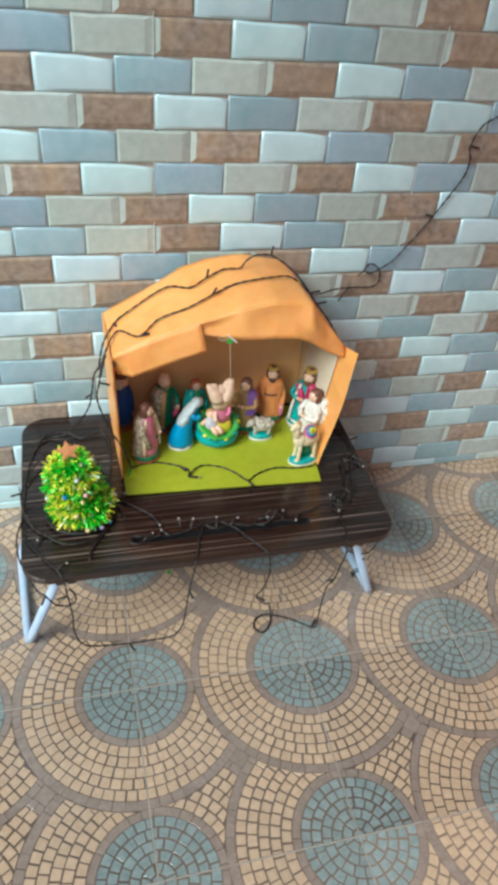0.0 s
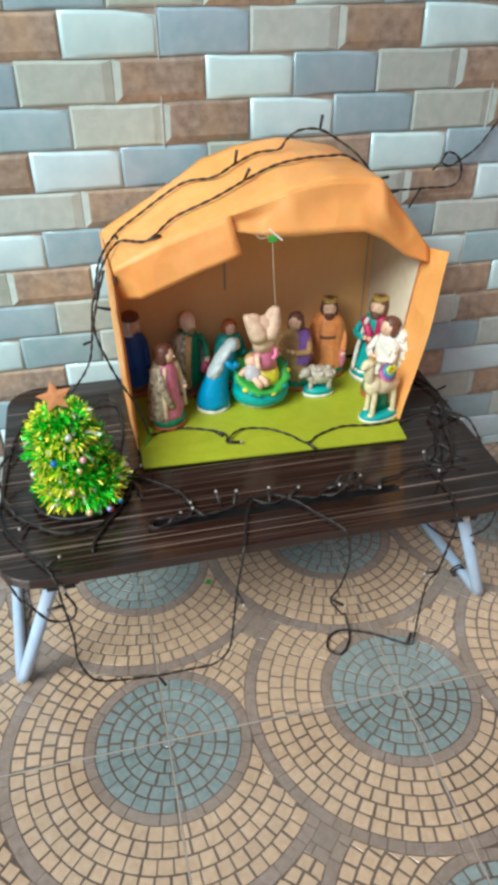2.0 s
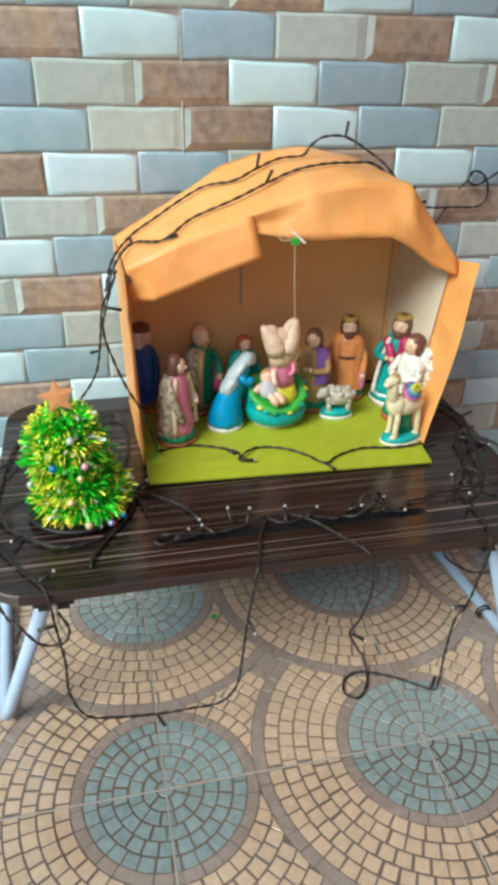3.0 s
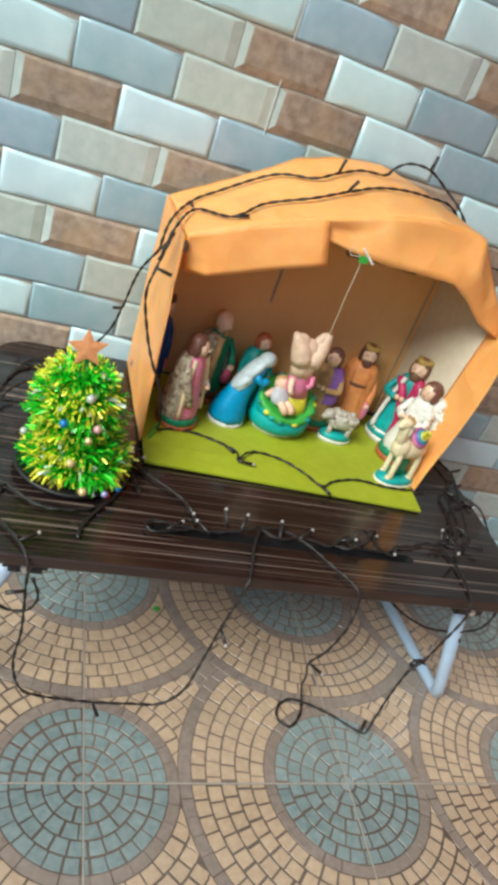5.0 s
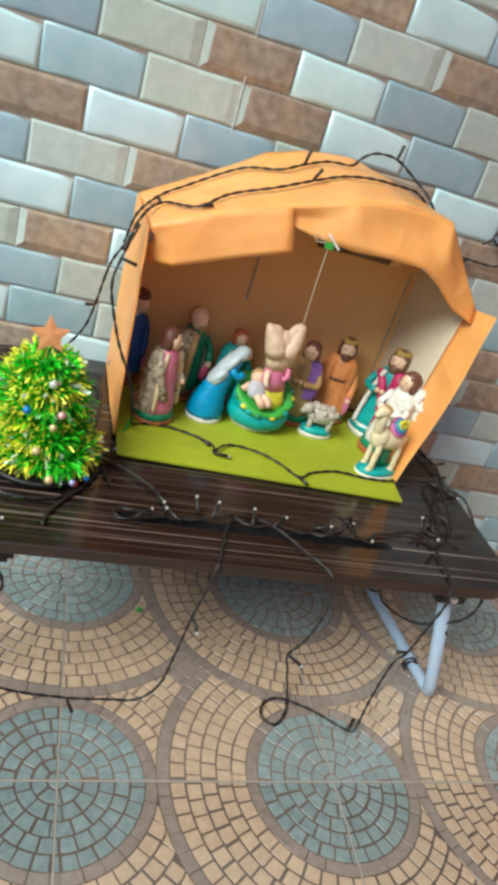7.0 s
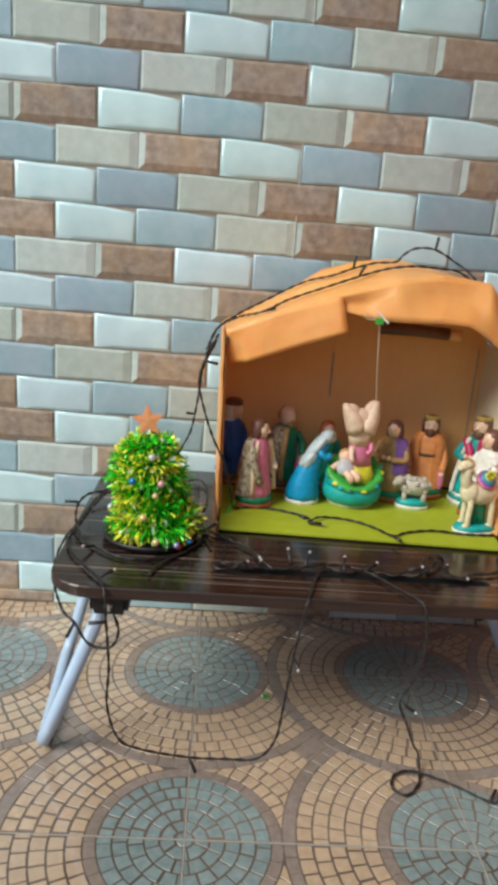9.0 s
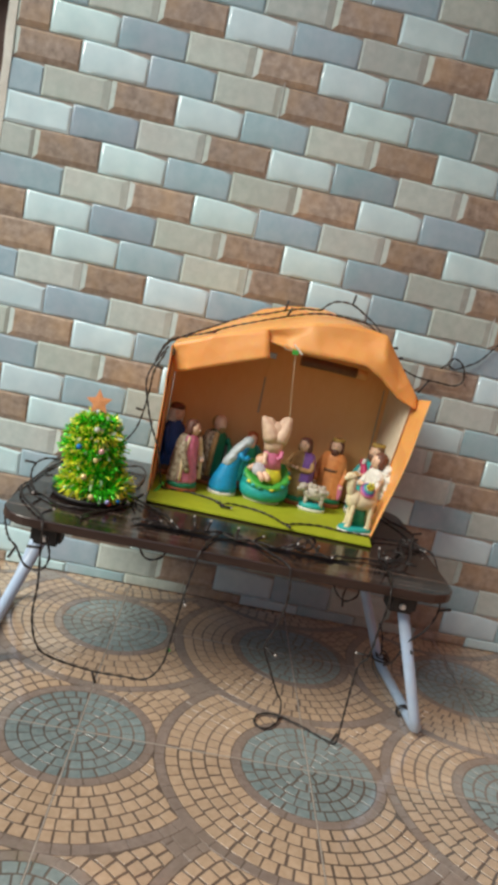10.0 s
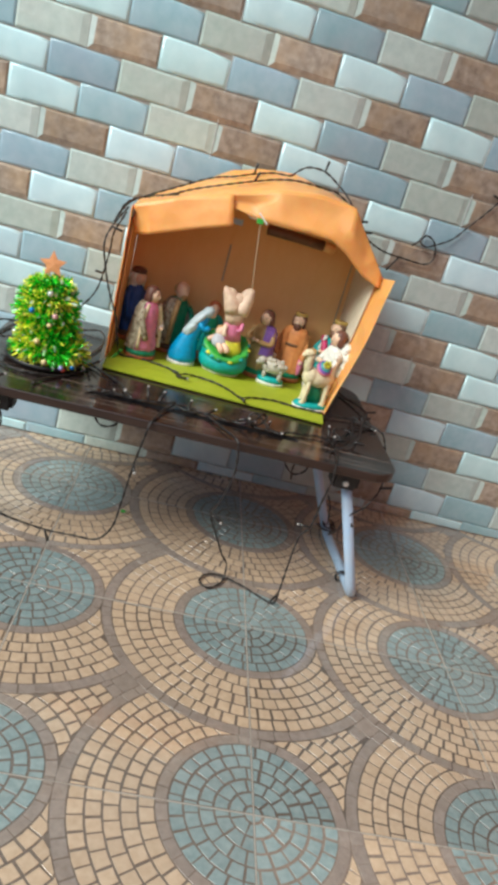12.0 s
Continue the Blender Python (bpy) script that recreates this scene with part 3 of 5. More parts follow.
right_rows = between(right_front, lerp_line([(0.2930, -0.028, BZ), (0.2925, -0.028, 0.36), (0.2930, -0.029, 0.4690)], 10), 6)
part("lining", sheet([[p + Vector((-0.0022, 0, 0)) for p in r] for r in right_rows], 0.0016, (-1, 0, 0)), M_CREAM, stable, "pale cardboard lining")
part("side_wall", sheet(right_rows, 0.0018, (1, 0, 0), 0.0014, 9), M_ORANGE, stable, "orange paper side wall")
flap_out = lerp_line([(0.2700, -0.221, BZ), (0.2985, -0.211, 0.365), (0.3140, -0.199, 0.4745)], 10)
flap_in = [p + Vector((0.0008, 0.0008, 0)) for p in right_front]
part("flap", sheet(between(flap_out, flap_in, 5), 0.0016, (0.8, -0.6, 0), 0.0018, 17), M_ORANGE, stable, "orange paper flap bent outwards")
BACKIN = [(p.x + 0.004 if p.x < 0 else p.x - 0.002, -0.030, min(p.z, 0.563) - 0.004) for p in lerp_line(BACK, 33)]
part("back_wall", sheet(between([Vector(p) for p in BACKIN], [Vector((-0.0855 + 0.371 * i / 32, -0.030, BZ)) for i in range(33)], 8), 0.003, (0, 1, 0), 0.0008, 2), M_CARD, stable, "brown cardboard back")
# nothing is cut here: a dark strip paints the shade inside the cut
for x, z0, z1 in ((0.0690, 0.378, 0.442),):
    part("slit", block(x - 0.0011, x + 0.0011, -0.0318, -0.0302, z0, z1), M_BED, stable, "thin dark strip drawn as the shade of a cut")
part("torn_panel", block(0.0702, 0.132, -0.0322, -0.0303, 0.380, 0.520), M_CARD, stable, "loose rectangle of card")
# crease shade laid on as a thin dark strip
part("fold", block(0.2795, 0.2810, -0.0312, -0.0302, BZ, 0.462), M_BED, stable, "thin dark strip drawn as the shade along a crease")
roll = tube(bmesh.new(), [Vector((0.118, -0.092, 0.4875)), Vector((0.172, -0.088, 0.4870)), Vector((0.214, -0.086, 0.4850))], 0.0085, 10)
roll_ob = part("paper_roll", roll, PAINTS["brown"], stable, "dark brown rolled paper strip under the roof", smooth=True)
part("roll_end", tube(bmesh.new(), [Vector((0.2142, -0.086, 0.4850)), Vector((0.232, -0.085, 0.4835))], 0.0078, 10), M_CARD, roll_ob, "pale end of the roll", smooth=True)

part("tape", block(0.056, 0.078, -0.0605, -0.0595, 0.4790, 0.4880), M_TUBE, stable, "scrap of silver tape under the roof edge")

# green card that carries the figurines
def on_card(u, v):
    """A point of the sheet: creased along a line behind its front edge, more so towards the tree."""
    x, y = -0.0820 + 0.346 * u + 0.022 * u * v, -0.246 - 0.016 * u + (0.212 + 0.012 * u) * v
    lift = 0.0032 * max(0.0, 1 - abs(v - 0.17) / (0.17 if v < 0.17 else 0.5)) * (1 - 0.75 * u)
    return Vector((x, y, TZ + 0.0012 + 0.0012 * (1 - v) ** 4 + lift))


card = thing("display_card", "lime green card sheet lying on the table under the crib", "card sheet")
part("sheet", sheet([[on_card(u / 20, v) for u in range(21)] for v in (0.17, 0.24, 0.34, 0.46, 0.58, 0.72, 0.86, 1.0)], 0.0024, (0, 0, 1)), M_LIME, card)
part("front_strip", sheet([[on_card(u / 20, v) for u in range(21)] for v in (0.0, 0.057, 0.114, 0.169)], 0.0024, (0, 0, 1)), M_LIME, card, "front strip bent down along a crease")

leaf_bm = sheet(between([Vector((-0.079, -0.212, BZ)), Vector((-0.070, -0.196, BZ + 0.001))], [Vector((-0.068, -0.186, BZ + 0.012)), Vector((-0.062, -0.180, BZ + 0.013))], 3), 0.001, (0.4, -0.4, 0.8))
tagged(part("card_scrap", leaf_bm, PAINTS["leaf"]), "small bent green card scrap beside the box wall", "card scrap")
tagged(part("card_scrap", block(-0.008, -0.001, -0.229, -0.222, 0.0006, 0.0022), PAINTS["leaf"]), "tiny green paper scrap lying on the floor", "paper scrap")

# ---- figurines ----
def figurine(name, label, category, colours, build, at, turn=0.0, lean=(0, 0), size=1.0):
    """A hand-painted plaster figure, one mesh; build(bm, c) fills it, c giving a paint's slot."""
    bm = bmesh.new()
    c = {k: i for i, k in enumerate(colours)}
    build(bm, c)
    for v in bm.verts:
        p = v.co.copy()
        v.co += Vector((noise.noise(p * 160), noise.noise(p * 160 + Vector((9, 0, 0))), 0)) * 0.0009
        v.co.x += lean[0] * max(p.z - 0.012, 0)
        v.co.y += lean[1] * max(p.z - 0.012, 0)
    ob = part(name, bm, [PAINTS[k] for k in colours], smooth=True)
    ob.matrix_world = pose(*at, 0, 0, turn) @ Matrix.Scale(size, 4)
    return tagged(ob, label, category, "crib figurines")


def plinth(bm, rx, ry, h, top, rim, cx=0.0, cy=0.0):
    loft(bm, [(cx, cy, 0, rx * 0.97, ry * 0.97), (cx, cy, h * 0.35, rx, ry), (cx, cy, h * 0.42, rx * 0.97, ry * 0.97)], rim)
    loft(bm, [(cx, cy, h * 0.40, rx * 0.96, ry * 0.96), (cx, cy, h * 0.8, rx * 0.9, ry * 0.9), (cx, cy, h, rx * 0.7, ry * 0.7)], top)


def limb(bm, pts, r, index):
    n0 = len(bm.faces)
    tube(bm, spline([Vector(p) for p in pts], 0.005), r, 8)
    bm.faces.ensure_lookup_table()
    for f in bm.faces[n0:]:
        f.material_index = index


def head(bm, z, r, skin, hair, x=0.0, y=-0.002, beard=False, crown=None):
    ball(bm, (x, y, z), (r, r * 1.02, r * 1.22), skin)
    ball(bm, (x, y - r * 1.0, z - r * 0.1), (r * 0.18, r * 0.25, r * 0.2), skin, seg=8)
    if hair is not None:
        ball(bm, (x, y + r * 0.30, z + r * 0.45), (r * 1.14, r * 1.08, r * 1.02), hair)
        for s in (-1, 1):
            ball(bm, (x + s * r * 0.88, y + r * 0.22, z - r * 0.15), (r * 0.34, r * 0.72, r * 1.02), hair, seg=10)
        ball(bm, (x, y + r * 0.62, z - r * 0.55), (r * 1.18, r * 0.72, r * 1.35), hair)
        for s in (-1, 1):
            ball(bm, (x + s * r * 0.36, y - r * 0.92, z + r * 0.12), (r * 0.11, r * 0.04, r * 0.045), hair, seg=8)
            ball(bm, (x + s * r * 0.36, y - r * 0.84, z + r * 0.32), (r * 0.20, r * 0.06, r * 0.035), hair, seg=8)
    if beard:
        ball(bm, (x, y - r * 0.55, z - r * 0.85), (r * 0.68, r * 0.55, r * 0.75), hair)
    if crown is not None:
        loft(bm, [(x, y + r * 0.2, z + r * 0.75, r * 0.95, r * 0.95), (x, y + r * 0.2, z + r * 1.3, r * 1.05, r * 1.05), (x, y + r * 0.2, z + r * 1.35, r * 0.8, r * 0.8)], crown, 10, ripple=0.08)


def robed(h, robe, cloak, hair, base, rim, skin="skin", beard=False, crown=None, arms="front", belt=None, girth=1.0, cloak_arc=(0, 200), headcloth=None, sash=None, cloak_low=0.017, cap=None, drape=None, trim=None):
    def build(bm, c):
        s = h / 0.12
        w = 0.0245 * s * girth
        plinth(bm, w * 1.14, w * 1.03, 0.019 * s, c[base], c[rim])
        loft(bm, [(0, 0, 0.012 * s, w * 0.96, w * 0.86), (0, 0, 0.024 * s, w * 0.94, w * 0.82), (0, 0, 0.045 * s, w * 0.80, w * 0.68), (0, 0.001, 0.066 * s, w * 0.72, w * 0.60), (0, 0.001, 0.082 * s, w * 0.80, w * 0.58), (0, 0.001, 0.091 * s, w * 0.62, w * 0.46), (0, 0.001, 0.096 * s, w * 0.30, w * 0.28)], c[robe], 20, ripple=0.045)
        if belt:
            loft(bm, [(0, 0.001, 0.062 * s, w * 0.77, w * 0.66), (0, 0.001, 0.066 * s, w * 0.78, w * 0.67)], c[belt], 18)
        if cloak:
            loft(bm, [(0, 0.002 * s, cloak_low * s, w * (1.10 if cloak_low < 0.03 else 0.98), w * (1.02 if cloak_low < 0.03 else 0.9)), (0, 0.002 * s, 0.05 * s, w * 0.95, w * 0.86), (0, 0.002 * s, 0.080 * s, w * 0.96, w * 0.74), (0, 0.002 * s, 0.091 * s, w * 0.76, w * 0.58), (0, 0.003 * s, 0.095 * s, w * 0.42, w * 0.4)], c[cloak], 16, cloak_arc, 0.05)
        sl = c[cloak] if cloak and arms != "front" else c[robe]
        for d in (-1, 1):
            sh = (d * w * 0.72, 0.0, 0.084 * s)
            if arms == "none":
                limb(bm, [sh, (d * w * 0.92, -w * 0.15, 0.070 * s), (d * w * 0.80, -w * 0.42, 0.050 * s), (d * w * 0.62, -w * 0.55, 0.036 * s)], 0.0052 * s, sl)
            elif arms == "front":
                limb(bm, [sh, (d * w * 0.95, -w * 0.35, 0.066 * s), (d * w * 0.28, -w * 0.88, 0.066 * s)], 0.0046 * s, sl)
                ball(bm, (d * w * 0.14, -w * 0.95, 0.068 * s), (0.0036 * s,) * 3, c[skin], seg=8)
            else:
                limb(bm, [sh, (d * w * 1.0, -w * 0.1, 0.062 * s), (d * w * 0.95, -w * 0.45, 0.042 * s)], 0.0048 * s, sl)
                ball(bm, (d * w * 0.95, -w * 0.52, 0.038 * s), (0.0038 * s,) * 3, c[skin], seg=8)
        if sash:
            limb(bm, [(-w * 0.6, -w * 0.35, 0.088 * s), (0, -w * 0.72, 0.07 * s), (w * 0.55, -w * 0.75, 0.03 * s), (w * 0.5, -w * 0.9, 0.014 * s)], 0.0055 * s, c[sash])
        hr = 0.0106 * s
        head(bm, 0.1055 * s, hr, c[skin], c[hair] if hair else None, beard=beard, crown=c[crown] if crown else None)
        if drape:
            ball(bm, (w * 0.92, -w * 0.42, 0.032 * s), (0.0055 * s, 0.0045 * s, 0.018 * s), c[drape])
        if trim:
            limb(bm, [(-w * 0.30, -w * 0.55, 0.092 * s), (-w * 0.50, -w * 0.66, 0.066 * s), (-w * 0.62, -w * 0.72, 0.040 * s), (-w * 0.66, -w * 0.80, 0.016 * s)], 0.0030 * s, c[trim])
            limb(bm, [(w * 0.62, -w * 0.30, 0.088 * s), (w * 0.85, -w * 0.30, 0.060 * s), (w * 0.85, -w * 0.42, 0.030 * s)], 0.0034 * s, c[trim])
            loft(bm, [(0, 0, 0.0125 * s, w * 1.03, w * 0.93), (0, 0, 0.0165 * s, w * 1.02, w * 0.92)], c[trim], 20)
        if cap:
            loft(bm, [(0, 0.002, 0.1135 * s, hr * 1.20, hr * 1.20), (0, 0.002, 0.1190 * s, hr * 1.16, hr * 1.16), (0, 0.002, 0.1225 * s, hr * 0.7, hr * 0.7)], c[cap], 14)
        if headcloth:
            loft(bm, [(0, 0.004 * s, 0.080 * s, w * 0.78, w * 0.66), (0, 0.004 * s, 0.096 * s, hr * 1.25, hr * 1.25), (0, 0.003 * s, 0.110 * s, hr * 1.22, hr * 1.2), (0, 0.003 * s, 0.118 * s, hr * 0.7, hr * 0.7)], c[headcloth], 18, (-62, 242), 0.03)
    return build


FZ = TZ + 0.0034
figurine("king_figurine", "small plaster king in navy robe, white head cloth, dark cap", "figurine", ["navy", "white", "skin", "brown", "terracotta", "hair", "rose"],
         robed(0.122, "navy", "navy", "white", "brown", "terracotta", headcloth="white", girth=0.76, arms="none", cap="hair", cloak_arc=(40, 320), drape="rose"), (-0.0690, -0.060, FZ), 40)
def shepherdess(bm, c):
    robed(0.117, "rose", "mottled", "hair", "green", "terracotta", cloak_arc=(24, 192), girth=1.04, arms="none")(bm, c)
    # broad cream folds hang down both sides of the pink front
    for x, y, r in ((-0.0190, -0.0050, 0.0030), (0.0160, -0.0125, 0.0044)):
        limb(bm, [(x * 0.60, y * 0.84, 0.090), (x, y, 0.070), (x * 1.18, y * 1.2, 0.044), (x * 1.24, y * 1.4, 0.020)], r, c["cream"])
    limb(bm, [(0.0180, -0.004, 0.082), (0.0225, -0.010, 0.062), (0.0170, -0.0185, 0.052)], 0.0048, c["white"])
    ball(bm, (0.0125, -0.0215, 0.0525), (0.0042, 0.0036, 0.0036), c["skin"], seg=8)


figurine("shepherdess_figurine", "small plaster figure in a pink robe and mottled brown cloak", "figurine", ["rose", "mottled", "hair", "green", "terracotta", "skin", "white", "cream"],
         shepherdess, (-0.0370, -0.150, FZ), 62, (0.03, 0))
def elder(bm, c):
    robed(0.120, "green", "mottled", None, "brown", "terracotta", cloak_arc=(70, 236), girth=1.12, arms="none")(bm, c)
    limb(bm, [(-0.013, -0.013, 0.094), (-0.019, -0.016, 0.070), (-0.021, -0.018, 0.040), (-0.021, -0.018, 0.018)], 0.0046, c["tan"])
    limb(bm, [(0.020, -0.006, 0.082), (0.025, -0.014, 0.066), (0.019, -0.022, 0.052)], 0.0050, c["green"])
    limb(bm, [(0.025, -0.015, 0.064), (0.020, -0.022, 0.050), (0.014, -0.025, 0.046)], 0.0046, c["skin"])
    ball(bm, (0.012, -0.024, 0.037), (0.0085, 0.0058, 0.0105), c["pink"])
    ball(bm, (0, 0.000, 0.1095), (0.0122, 0.0122, 0.0140), c["skin"])
    ball(bm, (0, 0.0060, 0.1110), (0.0118, 0.0088, 0.0118), c["tan"])
    ball(bm, (0, -0.0085, 0.0990), (0.0072, 0.0052, 0.0075), c["tan"])


figurine("elder_figurine", "small plaster bald elder in a dark green robe and brown cloak", "figurine", ["green", "mottled", "skin", "brown", "terracotta", "pink", "tan"],
         elder, (0.003, -0.070, FZ), 44, (0.06, 0), 0.97)
figurine("attendant_figurine", "small plaster figure in green with reddish-brown hair", "figurine", ["teal", "green", "skin", "terracotta", "brown"],
         robed(0.102, "green", "teal", "terracotta", "brown", "brown", arms="side", cloak_arc=(-60, 240)), (0.067, -0.066, FZ), 10)


def kneeling_mother(bm, c):
    loft(bm, [(0, 0, 0, 0.0225, 0.0200), (0, 0, 0.004, 0.0232, 0.0206), (0, 0, 0.0065, 0.0226, 0.0200)], c["white"], 22)
    loft(bm, [(0, 0, 0.006, 0.0222, 0.0196), (0.000, 0, 0.014, 0.0228, 0.0196), (0.0005, 0, 0.028, 0.0195, 0.0168), (0.005, 0, 0.046, 0.0155, 0.0140), (0.0115, 0, 0.066, 0.0135, 0.0122), (0.019, 0, 0.082, 0.0118, 0.0105), (0.024, 0, 0.090, 0.006, 0.006)], c["blue"], 22, ripple=0.035)
    limb(bm, [(0.016, -0.009, 0.076), (0.024, -0.013, 0.066), (0.031, -0.009, 0.070)], 0.0044, c["blue"])
    ball(bm, (0.0335, 0.002, 0.0925), (0.0062, 0.0075, 0.0085), c["skin"])
    tilt = Matrix.Rotation(radians(42), 4, "Y")
    ball(bm, (0.0262, -0.001, 0.0935), (0.0088, 0.0104, 0.0108), c["veil"], tilt, 14)
    # the veil lies over the back as one broad flat fall of cloth
    tilt = Matrix.Rotation(radians(36), 4, "Y")
    ball(bm, (0.0130, -0.0020, 0.0800), (0.0068, 0.0122, 0.0250), c["veil"], tilt, 16)
    ball(bm, (0.0035, -0.0030, 0.0655), (0.0058, 0.0126, 0.0180), c["veil"], tilt, 14)
    ball(bm, (0.0045, -0.0090, 0.0620), (0.0060, 0.0060, 0.0140), c["veil"], tilt, 12)
    bmesh.ops.transform(bm, matrix=Matrix.Diagonal((1.04, 1.08, 1.0, 1.0)), verts=bm.verts[:])


figurine("mother_figurine", "small plaster kneeling mother in a bright blue robe and white veil", "figurine", ["blue", "white", "veil", "skin"], kneeling_mother, (0.0300, -0.127, FZ), 6)
figurine("father_figurine", "small painted plaster father in a tan robe and purple cloak", "figurine", ["tan", "purple", "hair", "terracotta", "skin", "green"],
         robed(0.115, "tan", "purple", "hair", "green", "terracotta", cloak_arc=(-66, 110), arms="front", girth=1.04, cloak_low=0.044), (0.1575, -0.092, FZ), -34)
figurine("king_figurine", "small plaster crowned king in an orange robe and pink cloak", "figurine", ["orange", "rose", "hair", "green", "terracotta", "skin", "gold", "brown"],
         robed(0.121, "orange", "orange", "hair", "green", "terracotta", beard=True, crown="gold", belt="brown", cloak_arc=(-60, 240), girth=1.0, arms="side", drape="rose"), (0.2145, -0.069, FZ), -18)
figurine("king_figurine", "small painted plaster crowned king in teal and magenta robes", "figurine", ["teal", "magenta", "brown", "white", "skin", "gold", "rose"],
         robed(0.131, "teal", "magenta", "brown", "teal", "white", beard=True, crown="gold", sash="magenta", cloak_arc=(-75, 20), girth=0.98, trim="white", arms="front"), (0.2740, -0.096, FZ), -48, (0.05, 0))


def shepherd(bm, c):
    robed(0.118, "white", "cream", "hair", "green", "terracotta", cloak_arc=(60, 120), arms="front", girth=0.92)(bm, c)
    # a whole fleece lies over the shoulder and bulges behind it
    for x, y, z, r in ((0.0110, 0.0130, 0.090, 0.0120), (0.0165, 0.0165, 0.080, 0.0140), (0.0180, 0.0160, 0.067, 0.0130), (0.0150, 0.0125, 0.056, 0.0105), (0.0040, 0.0110, 0.095, 0.0090), (0.0150, -0.0020, 0.079, 0.0085)):
        ball(bm, (x, y, z), (r, r * 0.85, r), c["white"], seg=12)
        for k in range(11):
            a = 0.75 * k + z * 60
            ball(bm, (x + 0.80 * r * math.cos(a), y - 0.55 * r * abs(math.sin(a * 1.3)), z + 0.80 * r * math.sin(a)), (r * 0.26,) * 3, c["white"], seg=7)


figurine("shepherd_figurine", "small painted plaster shepherd in white carrying a fleece", "figurine", ["cream", "white", "brown", "hair", "green", "terracotta", "skin"], shepherd, (0.2690, -0.146, FZ), -70, (0.09, 0), 1.06)


def camel(bm, c):
    plinth(bm, 0.0300, 0.0185, 0.011, c["teal"], c["white"])
    for x, y in ((-0.0165, -0.0080), (-0.0135, 0.0080), (0.0165, -0.0075), (0.0195, 0.0080)):
        limb(bm, [(x, y, 0.008), (x * 0.99, y, 0.022), (x * 0.95, y, 0.036), (x * 0.90, y * 0.8, 0.050)], 0.0038, c["camel"])
        ball(bm, (x - 0.0012, y, 0.0105), (0.0050, 0.0042, 0.0030), c["camel"], seg=8)
    loft(bm, [(0, 0, 0.008, 0.016, 0.0045), (0, 0, 0.026, 0.013, 0.004), (0, 0, 0.046, 0.011, 0.004)], c["green"], 12)
    ball(bm, (0.002, 0, 0.0510), (0.0245, 0.0130, 0.0148), c["camel"], seg=16)
    ball(bm, (-0.0140, 0, 0.0525), (0.0125, 0.0118, 0.0155), c["camel"], seg=14)
    ball(bm, (0.006, 0.001, 0.0620), (0.0120, 0.0090, 0.0100), c["camel"])
    limb(bm, [(-0.013, 0, 0.054), (-0.0215, -0.001, 0.064), (-0.0240, -0.002, 0.076), (-0.0235, -0.002, 0.086)], 0.0072, c["camel"])
    ball(bm, (-0.0270, -0.003, 0.0885), (0.0098, 0.0066, 0.0066), c["camel"])
    ball(bm, (-0.0345, -0.004, 0.0855), (0.0052, 0.0044, 0.0040), c["camel"], seg=8)
    ball(bm, (-0.0220, -0.002, 0.0940), (0.0050, 0.0048, 0.0026), c["tan"], seg=8)
    for s in (-1, 1):
        ball(bm, (-0.0205, s * 0.0060 - 0.002, 0.0925), (0.0018, 0.0022, 0.0036), c["tan"], seg=8)
        ball(bm, (-0.0300, s * 0.0052 - 0.003, 0.0900), (0.0012, 0.0012, 0.0010), c["tan"], seg=6)
    # a round saddle cloth in rings lies over the hump
    tip = Matrix.Rotation(radians(-38), 4, "X") @ Matrix.Rotation(radians(-12), 4, "Y")
    for k, (name, r) in enumerate((("rose", 0.0130), ("purple", 0.0119), ("teal", 0.0100), ("white", 0.0074), ("yellow", 0.0062))):
        ball(bm, (0.0030, -0.0050 - 0.0008 * k, 0.0700 + 0.0010 * k), (r, 0.0062, r), c[name], tip, 16)
    for k in range(6):
        ball(bm, (0.0030 + 0.0052 * math.cos(k * 1.05), -0.0130, 0.0785 + 0.0045 * math.sin(k * 1.05)), (0.0024, 0.0016, 0.0024), c["yellow"], seg=7)
    limb(bm, [(0.0225, 0, 0.056), (0.0265, 0, 0.046), (0.026, 0, 0.034)], 0.0018, c["tan"])


figurine("camel_figurine", "small painted plaster camel with a bright saddle bag", "figurine", ["teal", "white", "camel", "green", "tan", "rose", "yellow", "purple"], camel, (0.2475, -0.202, FZ), 13, size=1.02)


def sheep(bm, c):
    plinth(bm, 0.0200, 0.0125, 0.012, c["teal"], c["white"])
    ball(bm, (0.001, 0, 0.0270), (0.0190, 0.0115, 0.0115), c["fleece"], seg=14)
    r2 = random.Random(3)
    for i in range(26):
        a, b = r2.uniform(0, 6.28), r2.uniform(-0.6, 1.2)
        ball(bm, (0.001 + 0.0170 * math.cos(a) * math.cos(b), 0.0105 * math.sin(a) * math.cos(b), 0.0275 + 0.0105 * math.sin(b)), (0.0036,) * 3, c["fleece"], seg=7)
    ball(bm, (-0.0170, -0.004, 0.0330), (0.0070, 0.0058, 0.0066), c["fleece"])
    ball(bm, (-0.0222, -0.006, 0.0300), (0.0040, 0.0036, 0.0038), c["fleece"], seg=8)
    for s in (-1, 1):
        ball(bm, (-0.0150, -0.004 + s * 0.006, 0.0345), (0.0022, 0.0036, 0.0018), c["greyhair"], seg=8)
    for x in (-0.010, 0.012):
        limb(bm, [(x, -0.005, 0.008), (x, -0.005, 0.022)], 0.0030, c["fleece"])


PAINTS["fleece"] = paint("fleece_paint", (0.50, 0.46, 0.38))
figurine("sheep_figurine", "small painted plaster sheep standing on a teal base", "figurine", ["teal", "white", "fleece", "greyhair"], sheep, (0.184, -0.127, FZ), -6, size=1.18)


